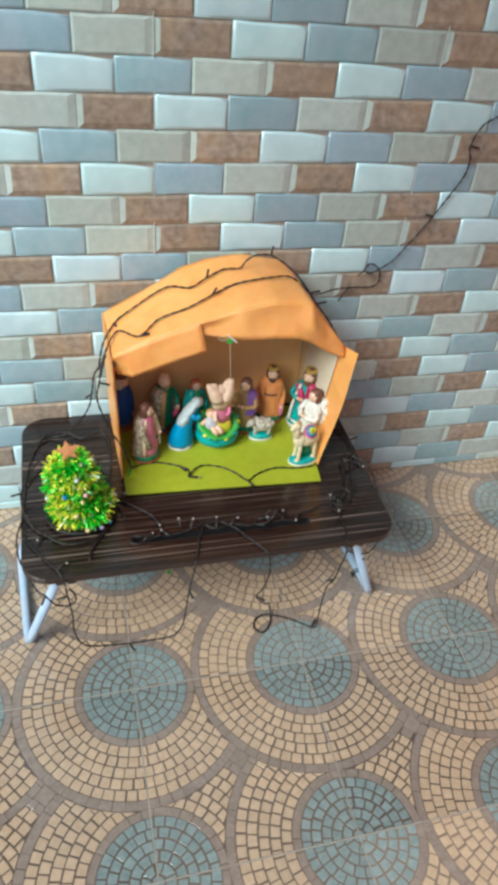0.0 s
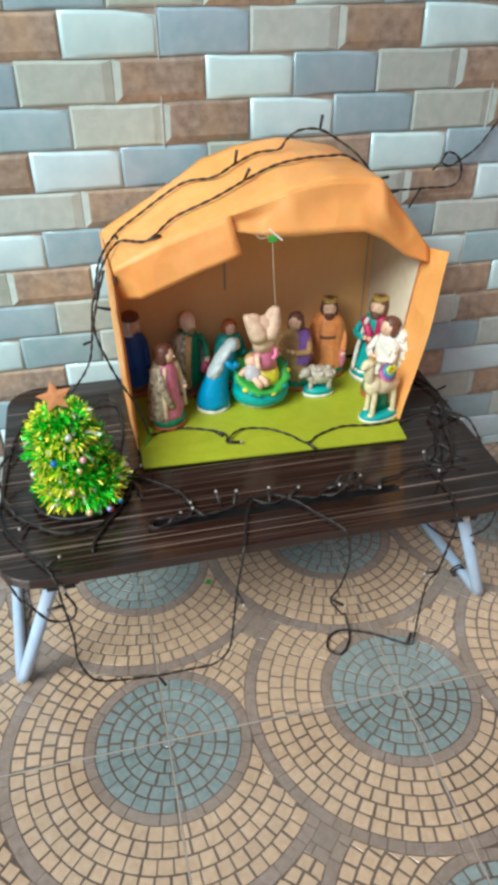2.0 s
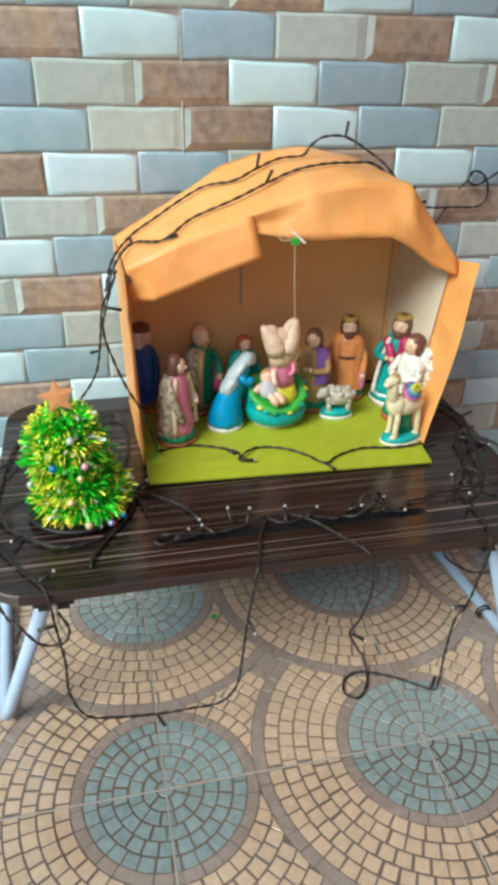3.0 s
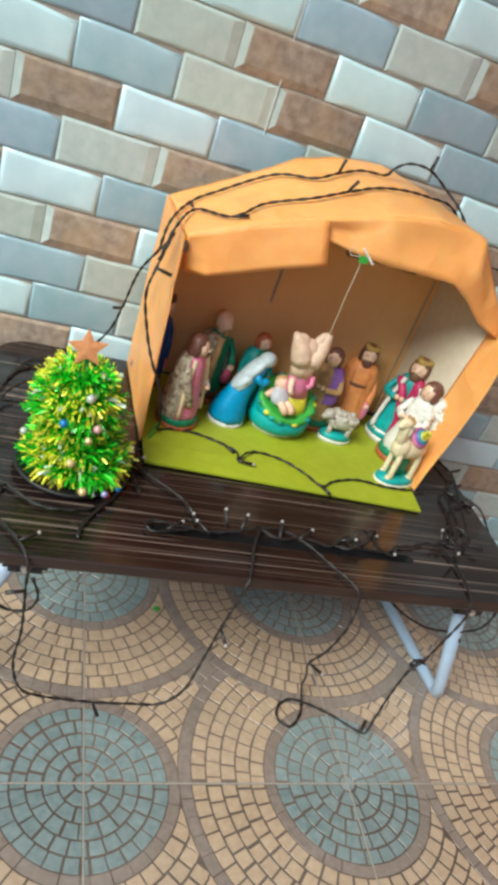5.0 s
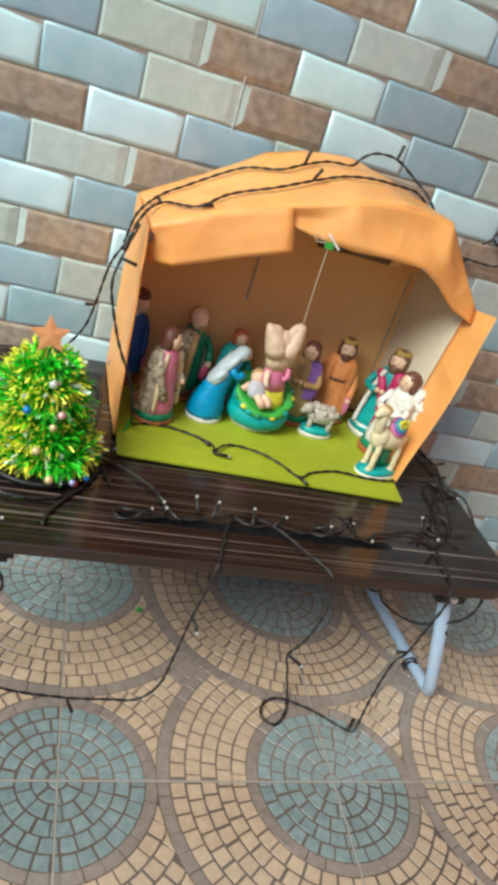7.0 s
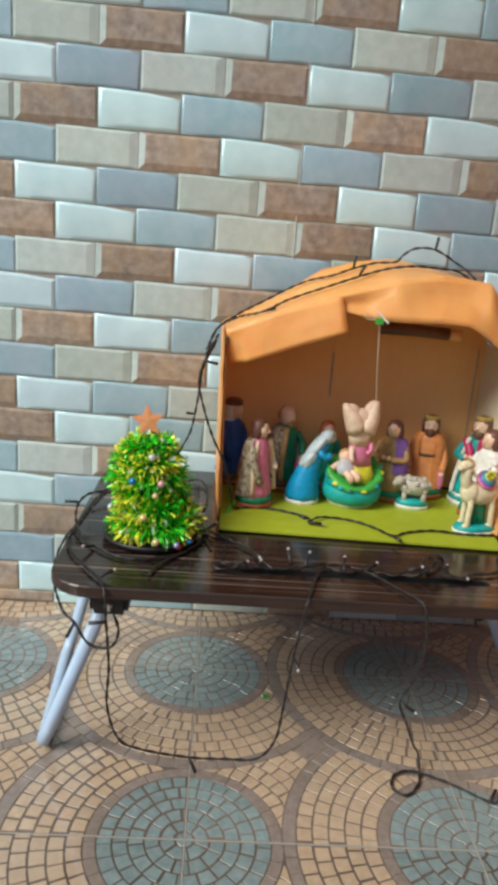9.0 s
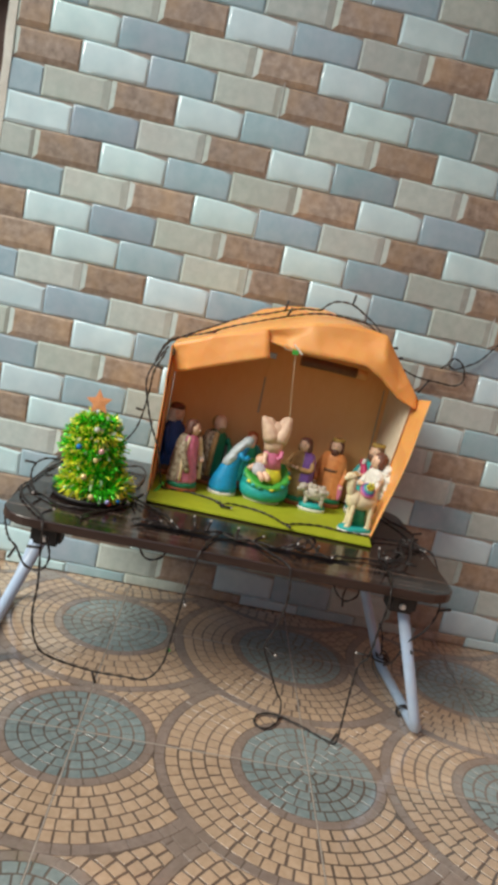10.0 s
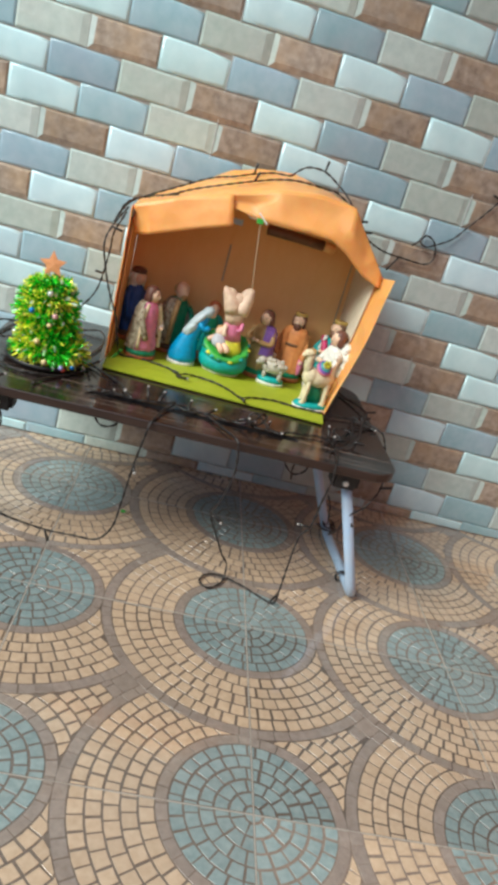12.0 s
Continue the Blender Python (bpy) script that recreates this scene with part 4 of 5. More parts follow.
def manger(bm, c):
    loft(bm, [(0, 0, 0.003, 0.0285, 0.0250), (0, 0, 0.010, 0.0330, 0.0290), (0, 0, 0.018, 0.0355, 0.0320), (0, 0, 0.026, 0.0352, 0.0318), (0, 0.001, 0.031, 0.0315, 0.0280), (0, 0.001, 0.027, 0.0250, 0.0220), (0, 0.001, 0.022, 0.010, 0.010)], c["teal"], 26, ripple=0.012)
    loft(bm, [(0, 0, 0.0262, 0.0345, 0.0312), (0, 0, 0.0290, 0.0338, 0.0306), (0, 0.0005, 0.0322, 0.0310, 0.0280), (0, 0.001, 0.0290, 0.0275, 0.0243)], c["leaf"], 40, ripple=0.03)
    for i in range(15):
        a = 2 * math.pi * (i + 0.3 * math.sin(i * 5)) / 15
        ball(bm, (0.0325 * math.cos(a), 0.0295 * math.sin(a), 0.0285), (0.0046, 0.0036, 0.0022), c["yellow"] if i % 3 == 0 else c["teal"] if i % 3 == 1 else c["green"], seg=7)
    ball(bm, (-0.013, -0.001, 0.0365), (0.0120, 0.0125, 0.0088), c["grey"], seg=14)
    ball(bm, (-0.012, 0.0125, 0.0405), (0.0092, 0.0090, 0.0092), c["skin"], seg=14)
    ball(bm, (-0.012, 0.0155, 0.0420), (0.0088, 0.0070, 0.0078), c["tan"])
    limb(bm, [(-0.014, -0.008, 0.037), (-0.010, -0.016, 0.040), (-0.006, -0.021, 0.036)], 0.0044, c["skin"])
    limb(bm, [(-0.008, -0.007, 0.037), (-0.002, -0.014, 0.040), (0.002, -0.019, 0.036)], 0.0044, c["skin"])
    limb(bm, [(-0.021, 0.004, 0.038), (-0.029, -0.003, 0.036)], 0.0036, c["skin"])
    limb(bm, [(-0.004, 0.006, 0.039), (0.003, 0.001, 0.037)], 0.0034, c["skin"])
    # the dish leans back against its foot
    tip = Matrix.Translation((0, 0.003, 0.0265)) @ Matrix.Rotation(radians(38), 4, "X") @ Matrix.Translation((0, 0, -0.006))
    bmesh.ops.transform(bm, matrix=tip, verts=bm.verts[:])
    loft(bm, [(0, 0, 0, 0.027, 0.023), (0, 0, 0.003, 0.029, 0.025), (0, 0, 0.0045, 0.0285, 0.0245)], c["white"], 24)
    loft(bm, [(0, 0, 0.004, 0.0290, 0.0255), (0, -0.002, 0.010, 0.0350, 0.0320), (0, -0.002, 0.020, 0.0372, 0.0345), (0, 0.003, 0.032, 0.0352, 0.0295), (0, 0.010, 0.043, 0.0310, 0.0190)], c["teal"], 26, ripple=0.012)


figurine("manger_figurine", "small plaster infant lying in a round teal and green manger", "figurine", ["white", "teal", "leaf", "green", "grey", "skin", "tan", "yellow"], manger, (0.0985, -0.121, FZ), 0, size=1.12)


def angel(bm, c):
    loft(bm, [(0.007, -0.002, 0.000, 0.0120, 0.0085), (0.006, -0.001, 0.014, 0.0138, 0.0100), (0.003, 0, 0.030, 0.0122, 0.0092)], c["yellow"], 16, ripple=0.06)
    loft(bm, [(0.003, 0, 0.027, 0.0130, 0.0100), (-0.001, 0, 0.040, 0.0138, 0.0104), (-0.002, 0, 0.052, 0.0130, 0.0094), (-0.002, 0, 0.060, 0.0100, 0.0075)], c["rose"], 16, ripple=0.05)
    loft(bm, [(-0.002, 0, 0.052, 0.0130, 0.0092), (-0.002, 0, 0.064, 0.0146, 0.0098), (-0.0025, 0, 0.076, 0.0165, 0.0098), (-0.003, 0, 0.085, 0.0172, 0.0086), (-0.003, 0, 0.0895, 0.0125, 0.0060), (-0.003, 0, 0.0915, 0.0060, 0.0030)], c["blush"], 20, ripple=0.025)
    n0 = len(bm.faces)
    tube(bm, spline([Vector((-0.006, 0, 0.070)), Vector((-0.014, 0, 0.086)), Vector((-0.0265, -0.001, 0.1030))]), 0.0130, 12, lambda k: 1.0 - 0.78 * k * k)
    tube(bm, spline([Vector((0.003, 0, 0.070)), Vector((0.0095, 0, 0.088)), Vector((0.0135, -0.001, 0.1080))]), 0.0130, 12, lambda k: 1.0 - 0.70 * k * k)
    bm.faces.ensure_lookup_table()
    for f in bm.faces[n0:]:
        f.material_index = c["blush"]
    ball(bm, (-0.0035, 0, 0.0840), (0.0172, 0.0085, 0.0150), c["blush"], seg=14)
    ball(bm, (-0.0150, 0, 0.0920), (0.0105, 0.0065, 0.0125), c["blush"], Matrix.Rotation(radians(-36), 4, "Y"), 14)
    ball(bm, (0.0080, 0, 0.0945), (0.0098, 0.0065, 0.0140), c["blush"], Matrix.Rotation(radians(14), 4, "Y"), 14)
    limb(bm, [(-0.012, -0.005, 0.050), (-0.014, -0.010, 0.042), (-0.012, -0.013, 0.034)], 0.0034, c["blush"])
    limb(bm, [(0.011, -0.006, 0.056), (0.010, -0.011, 0.048), (0.004, -0.013, 0.045)], 0.0030, c["rose"])


figurine("angel_figurine", "small plaster angel in pink and yellow hanging on a string", "figurine", ["yellow", "rose", "blush"], angel, (0.1010, -0.139, 0.2780), 8, size=1.09)
hanger = thing("angel_hanger", "cream twine tied to a white pin with a green scrap", "string")
part("twine", tube(bmesh.new(), [Vector((0.1145, -0.139, 0.3950)), Vector((0.1050, -0.160, 0.45)), Vector((0.0970, -0.1800, 0.5050))], 0.0008, 5), M_STRING, hanger)
part("knot", tube(bmesh.new(), spline([Vector((0.0920, -0.181, 0.5065)), Vector((0.0785, -0.182, 0.5130)), Vector((0.0805, -0.183, 0.5050)), Vector((0.0970, -0.182, 0.5060))]), 0.0006, 5), M_STRING, hanger)
part("pin", tube(bmesh.new(), [Vector((0.0920, -0.183, 0.5150)), Vector((0.1070, -0.186, 0.5020))], 0.0013, 6), PAINTS["white"], hanger, "white stick pin")
part("scrap", block(0.0910, 0.1010, -0.1850, -0.1838, 0.5000, 0.5075), PAINTS["leaf"], hanger, "green paper scrap")

# ---- tinsel tree ----
tree = thing("tinsel_tree", "small green tinsel Christmas tree with baubles and an orange star", "christmas tree")
TC = Vector((-0.1640, -0.2720, TZ))
tree_r = lambda z: (0.0560 - 0.195 * max(z - 0.015, 0)) * min(1.0, max(0.134 - z, 0.0) / 0.024) ** 0.45 * (1 - 0.13 * math.exp(-((z - 0.057) / 0.011) ** 2)) + 0.0022 * math.sin(z * 95)
core = bmesh.new()
loft(core, [(TC.x, TC.y, TZ + 0.006, 0.030, 0.030), (TC.x, TC.y, TZ + 0.04, 0.024, 0.024), (TC.x, TC.y, TZ + 0.09, 0.016, 0.016), (TC.x, TC.y, TZ + 0.128, 0.004, 0.004)], 0, 12)
part("core", core, M_CORE, tree)
tray = bmesh.new()
loft(tray, [(TC.x + 0.002, TC.y - 0.002, TZ + 0.0004, 0.050, 0.049), (TC.x + 0.002, TC.y - 0.002, TZ + 0.006, 0.055, 0.054), (TC.x + 0.002, TC.y - 0.002, TZ + 0.0095, 0.0555, 0.0545), (TC.x + 0.002, TC.y - 0.002, TZ + 0.0085, 0.052, 0.051), (TC.x + 0.002, TC.y - 0.002, TZ + 0.004, 0.046, 0.045)], 0, 32)
part("base_tray", tray, M_BLACKPL, tree, "shallow black base tray", smooth=True)


def lean(z):
    """The lowest turn of the garland has slipped towards the crib, the upper ones the other way."""
    low, high = max(0.0, 1 - abs(z - 0.026) / 0.030), max(0.0, 1 - abs(z - 0.088) / 0.032)
    return Vector((0.009 * low - 0.006 * high, -0.003 * low, 0))


def garland(count, seed, turns=6.0):
    """Foil strands standing out all round a garland wound up the tree; each is green with a yellow end."""
    r3 = random.Random(seed)
    vs, fs, mi = [], [], []
    for _ in range(count):
        u = r3.random() ** 1.12
        z = 0.012 + 0.106 * u
        a = 2 * math.pi * turns * u + r3.uniform(-0.12, 0.12)
        puff = 1.0 + 0.16 * math.sin(2.3 * a + 1.1) + 0.12 * math.sin(5.1 * a)
        rad = tree_r(z) * 0.66
        stray = r3.random() < 0.16
        if stray:
            a, rad = r3.uniform(0, 6.28), rad * 0.8
        p = TC + lean(z) + Vector((rad * math.cos(a), rad * math.sin(a), z + 0.0012 * r3.uniform(-1, 1)))
        b = r3.uniform(-math.pi, math.pi)
        radial, up, along = Vector((math.cos(a), math.sin(a), 0)), Vector((0, 0, 1)), Vector((-math.sin(a), math.cos(a), 0))
        out = (radial * (math.cos(b) + 0.45) + up * math.sin(b) * 0.85 + along * r3.uniform(-0.5, 0.5)).normalized()
        ln = 0.0178 * (0.58 + 0.42 * tree_r(z) / 0.054) * r3.uniform(0.62, 1.22) * puff
        # a few broad pale strands stand in for glints
        spark = r3.random() < 0.026
        side = out.cross(Vector((r3.uniform(-1, 1), r3.uniform(-1, 1), r3.uniform(-1, 1)))).normalized() * (0.0024 if spark else 0.00098 * r3.uniform(0.7, 1.4))
        bend = Vector((r3.uniform(-1, 1), r3.uniform(-1, 1), r3.uniform(-1.5, 0.6))) * 0.0022
        mid = p + out * ln * r3.uniform(0.60, 0.84) + bend * 0.5
        tip = p + out * ln + bend * 1.4
        o = len(vs)
        vs += [tuple(p - side * 0.6), tuple(p + side * 0.6), tuple(mid + side), tuple(mid - side), tuple(tip + side * 0.7), tuple(tip - side * 0.7)]
        fs += [(o, o + 1, o + 2, o + 3), (o + 3, o + 2, o + 4, o + 5)]
        # one edge of the foil is yellow: patches of it turn outwards here and there
        gold = noise.noise(p * 30) > -0.05
        mi += [2, 2] if spark else [0, (1 if gold or r3.random() < 0.25 else 0)]
    return vs, fs, mi


gv, gf, gi = garland(8600, 5)
tagged(raw("tinsel", gv, gf, [M_TINSEL, M_TIPS, M_SPARK], tree, "green foil tinsel garland with yellow-green ends and pale painted glints", gi), kind="stuff")
BAUBLES = {"blue": (0.02, 0.22, 0.55), "pink": (0.72, 0.42, 0.40), "white": (0.60, 0.66, 0.58), "gold": (0.72, 0.58, 0.28), "lilac": (0.38, 0.36, 0.66), "red": (0.62, 0.10, 0.05)}
BM = {k: surface(k + "_bauble_foil", tuple(x * 0.9 for x in c), c, 0.2, 60, metal=0.25, bump=0) for k, c in BAUBLES.items()}
for name, ang, z, rr in (("white", -82, 0.108, 0.0060), ("blue", -104, 0.082, 0.0056), ("pink", -66, 0.080, 0.0056), ("gold", -98, 0.042, 0.0060), ("gold", -84, 0.018, 0.0060),
                         ("lilac", -60, 0.013, 0.0048), ("red", -56, 0.010, 0.0046), ("blue", -44, 0.014, 0.0046), ("gold", -76, 0.066, 0.0050), ("pink", 20, 0.06, 0.0054), ("blue", 70, 0.05, 0.0054), ("gold", 140, 0.06, 0.0054), ("white", 170, 0.03, 0.0054)):
    rad = tree_r(z) + 0.002
    bb = bmesh.new()
    ball(bb, (TC.x + lean(z).x + rad * math.cos(radians(ang)), TC.y + rad * math.sin(radians(ang)), TZ + z), (rr * 0.74,) * 3, 0, seg=12)
    part("bauble", bb, BM[name], tree, name + " bauble", smooth=True)
star = bmesh.new()
sv = [[], []]
for side, y in ((0, -0.0022), (1, 0.0022)):
    for i in range(10):
        a, r = radians(90 + 36 * i + 6), 0.0192 if i % 2 == 0 else 0.0092
        sv[side].append(star.verts.new((r * math.cos(a), y * 0.4, r * math.sin(a))))
    mid = star.verts.new((0, y * 0.8, 0))
    for i in range(10):
        f = (sv[side][i], sv[side][(i + 1) % 10], mid)
        star.faces.new(f if side == 0 else f[::-1])
for i in range(10):
    star.faces.new((sv[0][i], sv[0][(i + 1) % 10], sv[1][(i + 1) % 10], sv[1][i]))
bmesh.ops.recalc_face_normals(star, faces=star.faces[:])
st = part("star", star, surface("orange_felt_star", (0.68, 0.27, 0.10), (0.80, 0.36, 0.16), 0.7, 200, bump=0.3), tree, "orange felt star")
st.matrix_world = pose(TC.x - 0.006, TC.y - 0.004, TZ + 0.1400, -8, 0, 4)

# ---- string lights ----
lights = thing("string_lights", "unlit black string lights draped over the crib, table and floor", "string lights")
CZ = TZ + 0.0032
MZ = TZ + 0.0080


def roof_z(x, front=0.5):
    """Height of the roof paper at x, between its back (0) and front (1) edges."""
    def at(line):
        for a, b in zip(line, line[1:]):
            if a[0] <= x <= b[0]:
                return a[2] + (b[2] - a[2]) * (x - a[0]) / (b[0] - a[0])
        return line[0][2] if x < line[0][0] else line[-1][2]
    return at(BACK) * (1 - front) + at(FRONT) * front + 0.0062


over = lambda pairs, y: [(x, yy, roof_z(x, (yy + 0.028) / -0.14)) for x, yy in pairs]
ROOF_BACK = [(-0.1120, -0.165, 0.452), (-0.1010, -0.125, 0.474)] + over([(-0.078, -0.085), (-0.048, -0.072), (0.010, -0.062), (0.046, -0.090), (0.075, -0.080), (0.105, -0.070), (0.132, -0.074)], 0) + [(0.142, -0.070, 0.584), (0.158, -0.070, 0.594), (0.184, -0.072, 0.594), (0.210, -0.080, 0.580), (0.232, -0.100, 0.562), (0.262, -0.112, 0.522), (0.290, -0.118, 0.487), (0.307, -0.128, 0.455), (0.306, -0.135, 0.42)]
ROOF_FRONT = [(-0.1120, -0.180, 0.448), (-0.1000, -0.158, 0.478)] + over([(-0.076, -0.112), (-0.045, -0.152), (-0.010, -0.130), (0.038, -0.132), (0.076, -0.122), (0.112, -0.112), (0.146, -0.110), (0.184, -0.102), (0.216, -0.098)], 0) + [(0.252, -0.100, 0.537), (0.286, -0.060, 0.512), (0.330, -0.020, 0.497), (0.3700, -0.010, 0.494), (0.4080, -0.010, 0.494), (0.4200, -0.010, 0.506), (0.4180, -0.010, 0.524)]
WALL_RUN = [(0.4180, -0.010, 0.524), (0.4080, -0.011, 0.537), (0.3930, -0.010, 0.541), (0.3865, -0.011, 0.530), (0.3990, -0.012, 0.523), (0.4220, -0.011, 0.534), (0.4420, -0.009, 0.548), (0.4600, -0.008, 0.572), (0.4820, -0.008, 0.602), (0.4990, -0.008, 0.629), (0.5200, -0.008, 0.665), (0.5390, -0.008, 0.700), (0.5420, -0.008, 0.728), (0.5350, -0.009, 0.752), (0.5480, -0.009, 0.785), (0.5760, -0.008, 0.802), (0.6400, -0.007, 0.850), (0.7200, -0.006, 0.960), (0.80, -0.006, 1.10)]
WALL_TAIL = [(0.3930, -0.011, 0.541), (0.3830, -0.012, 0.527), (0.3740, -0.012, 0.519)]
TAIL_B = [(0.3600, -0.012, 0.495), (0.3520, -0.012, 0.481), (0.3450, -0.012, 0.468)]
SIDE_DOWN = [(-0.0985, -0.150, 0.470), (-0.1130, -0.185, 0.441), (-0.1180, -0.195, 0.415), (-0.1080, -0.200, 0.378), (-0.0960, -0.205, 0.348), (-0.0800, -0.213, 0.318), (-0.0700, -0.212, 0.280), (-0.0640, -0.185, MZ + 0.002), (-0.040, -0.176, MZ), (-0.013, -0.178, MZ), (0.018, -0.192, MZ), (0.032, -0.205, MZ), (0.029, -0.224, MZ + 0.002), (0.041, -0.208, MZ + 0.003), (0.060, -0.196, MZ), (0.090, -0.204, MZ), (0.114, -0.224, MZ), (0.131, -0.246, MZ), (0.152, -0.232, MZ), (0.188, -0.221, MZ), (0.222, -0.226, MZ), (0.252, -0.226, MZ), (0.285, -0.214, CZ + 0.001), (0.3200, -0.207, CZ), (0.345, -0.222, CZ), (0.366, -0.232, CZ)]
SIDE_BACK = [(-0.1000, -0.150, 0.462), (-0.1150, -0.130, 0.425), (-0.1190, -0.105, 0.395), (-0.1240, -0.095, 0.352), (-0.1310, -0.090, 0.320), (-0.1470, -0.088, 0.292), (-0.1760, -0.085, CZ + 0.012), (-0.2050, -0.078, CZ), (-0.2300, -0.105, CZ), (-0.2440, -0.160, CZ), (-0.2490, -0.215, CZ), (-0.2520, -0.262, CZ), (-0.2560, -0.290, CZ)]
FRONT_LOOP = [(-0.2560, -0.290, CZ), (-0.2440, -0.330, CZ), (-0.2220, -0.366, CZ), (-0.2030, -0.392, CZ), (-0.1930, -0.410, TZ - 0.004), (-0.1900, -0.415, 0.210), (-0.1860, -0.416, 0.160), (-0.1870, -0.415, 0.115), (-0.1760, -0.413, 0.076), (-0.1550, -0.410, 0.060), (-0.1000, -0.408, 0.050), (-0.0600, -0.408, 0.050), (-0.0280, -0.408, 0.052), (-0.0100, -0.410, 0.078), (-0.0050, -0.412, 0.120), (0.0000, -0.413, 0.180), (0.0060, -0.413, 0.222), (0.0090, -0.410, TZ - 0.002), (0.0150, -0.392, CZ), (0.0230, -0.362, CZ + 0.001), (0.0360, -0.334, CZ + 0.001)]
ACROSS = [(0.0360, -0.334, CZ + 0.001), (0.0620, -0.331, CZ), (0.0860, -0.350, CZ), (0.1040, -0.376, CZ), (0.1220, -0.402, CZ), (0.1290, -0.413, TZ - 0.004), (0.1330, -0.415, 0.200), (0.1260, -0.413, 0.158), (0.1190, -0.405, 0.128), (0.1350, -0.390, 0.090), (0.1550, -0.365, 0.045), (0.1690, -0.345, 0.018), (0.1690, -0.360, 0.005), (0.1620, -0.380, 0.0035), (0.1450, -0.397, 0.0035), (0.1310, -0.386, 0.0035), (0.1370, -0.367, 0.0035), (0.1530, -0.360, 0.0050), (0.1700, -0.363, 0.0050), (0.2020, -0.377, 0.0035), (0.2380, -0.402, 0.0035), (0.2465, -0.402, 0.010), (0.2475, -0.400, 0.060), (0.2490, -0.402, 0.120), (0.2600, -0.402, 0.140), (0.2620, -0.408, 0.182), (0.2650, -0.412, 0.222), (0.2640, -0.410, TZ - 0.002), (0.2690, -0.384, CZ), (0.2700, -0.350, CZ), (0.2640, -0.322, CZ)]
SLOT_RUN = [(-0.1120, -0.236, CZ), (-0.0860, -0.262, CZ), (-0.0560, -0.290, CZ), (-0.0420, -0.308, CZ), (-0.0350, -0.336, CZ), (-0.0470, -0.350, CZ), (-0.066, -0.352, CZ)]
SLOT_RUN_B = [(0.0360, -0.334, CZ), (0.055, -0.346, CZ), (0.085, -0.341, CZ + 0.001), (0.112, -0.348, CZ), (0.126, -0.338, CZ + 0.001), (0.140, -0.330, CZ + 0.002), (0.146, -0.342, CZ), (0.168, -0.346, CZ), (0.188, -0.345, CZ), (0.200, -0.334, CZ), (0.222, -0.330, CZ), (0.244, -0.322, CZ), (0.264, -0.322, CZ), (0.288, -0.300, CZ), (0.302, -0.272, CZ), (0.316, -0.246, CZ), (0.346, -0.232, CZ)]
RIGHT_HEAP = [(0.264, -0.322, CZ), (0.288, -0.312, CZ + 0.003), (0.306, -0.285, CZ + 0.004), (0.312, -0.250, CZ + 0.004), (0.318, -0.215, CZ + 0.005), (0.336, -0.200, CZ + 0.003), (0.352, -0.215, CZ + 0.001), (0.3650, -0.232, CZ), (0.3690, -0.250, TZ - 0.002), (0.3660, -0.305, 0.222), (0.3520, -0.360, 0.205), (0.3340, -0.378, 0.180), (0.3200, -0.362, 0.150), (0.3300, -0.300, 0.090), (0.3480, -0.210, 0.035), (0.3700, -0.152, 0.014)]
RIGHT_COIL = [(0.264, -0.322, CZ + 0.004), (0.284, -0.330, CZ + 0.006), (0.300, -0.312, CZ + 0.010), (0.290, -0.296, CZ + 0.012), (0.272, -0.306, CZ + 0.010), (0.278, -0.326, CZ + 0.008), (0.302, -0.320, CZ + 0.004), (0.318, -0.285, CZ + 0.003), (0.330, -0.240, CZ + 0.006), (0.345, -0.195, CZ + 0.006), (0.352, -0.165, CZ + 0.004), (0.344, -0.130, CZ + 0.002), (0.330, -0.100, CZ), (0.318, -0.070, CZ)]
BAR_BANDS = [(0.366 + 0.0098 * math.cos(0.7 * k), -0.302 + 0.00062 * k, 0.0085 + 0.0098 * math.sin(0.7 * k)) for k in range(1, 20)]
LEFT_COIL = [(-0.244, -0.200, CZ), (-0.232, -0.160, CZ + 0.008), (-0.205, -0.130, CZ + 0.010), (-0.170, -0.128, CZ + 0.005), (-0.140, -0.140, CZ + 0.003), (-0.118, -0.170, CZ + 0.004), (-0.108, -0.215, CZ + 0.002), (-0.100, -0.262, CZ + 0.001), (-0.090, -0.300, CZ)]
UNDER_LOOP = [(-0.0780, -0.300, TZ - 0.019), (-0.0760, -0.300, 0.195), (-0.0640, -0.300, 0.177), (-0.0480, -0.300, 0.178), (-0.0370, -0.300, 0.190), (-0.0300, -0.300, TZ - 0.019)]
LEG_KNOT = [(0.360 + (0.0125 + 0.0035 * math.sin(1.9 * k)) * math.cos(0.8 * k), -0.150 + 0.014 * math.sin(0.8 * k), 0.013 + 0.0007 * k) for k in range(22)] + [(0.352, -0.166, 0.040), (0.348, -0.160, 0.066), (0.338, -0.160, 0.085)]
RIGHT_DANGLE = [(0.212, -0.280, TZ - 0.019), (0.218, -0.280, 0.196), (0.222, -0.280, 0.176), (0.240, -0.280, 0.161), (0.256, -0.282, 0.172), (0.256, -0.280, 0.185), (0.242, -0.280, 0.188), (0.236, -0.281, 0.172), (0.239, -0.280, 0.151)]
SLOT_COIL = [(0.118, -0.346, CZ), (0.134, -0.352, CZ + 0.004), (0.150, -0.346, CZ + 0.012), (0.158, -0.338, CZ + 0.020), (0.166, -0.334, CZ + 0.014), (0.160, -0.338, CZ + 0.004), (0.146, -0.346, CZ + 0.003), (0.140, -0.340, CZ + 0.012), (0.150, -0.336, CZ + 0.018), (0.172, -0.346, CZ + 0.004), (0.190, -0.352, CZ)]
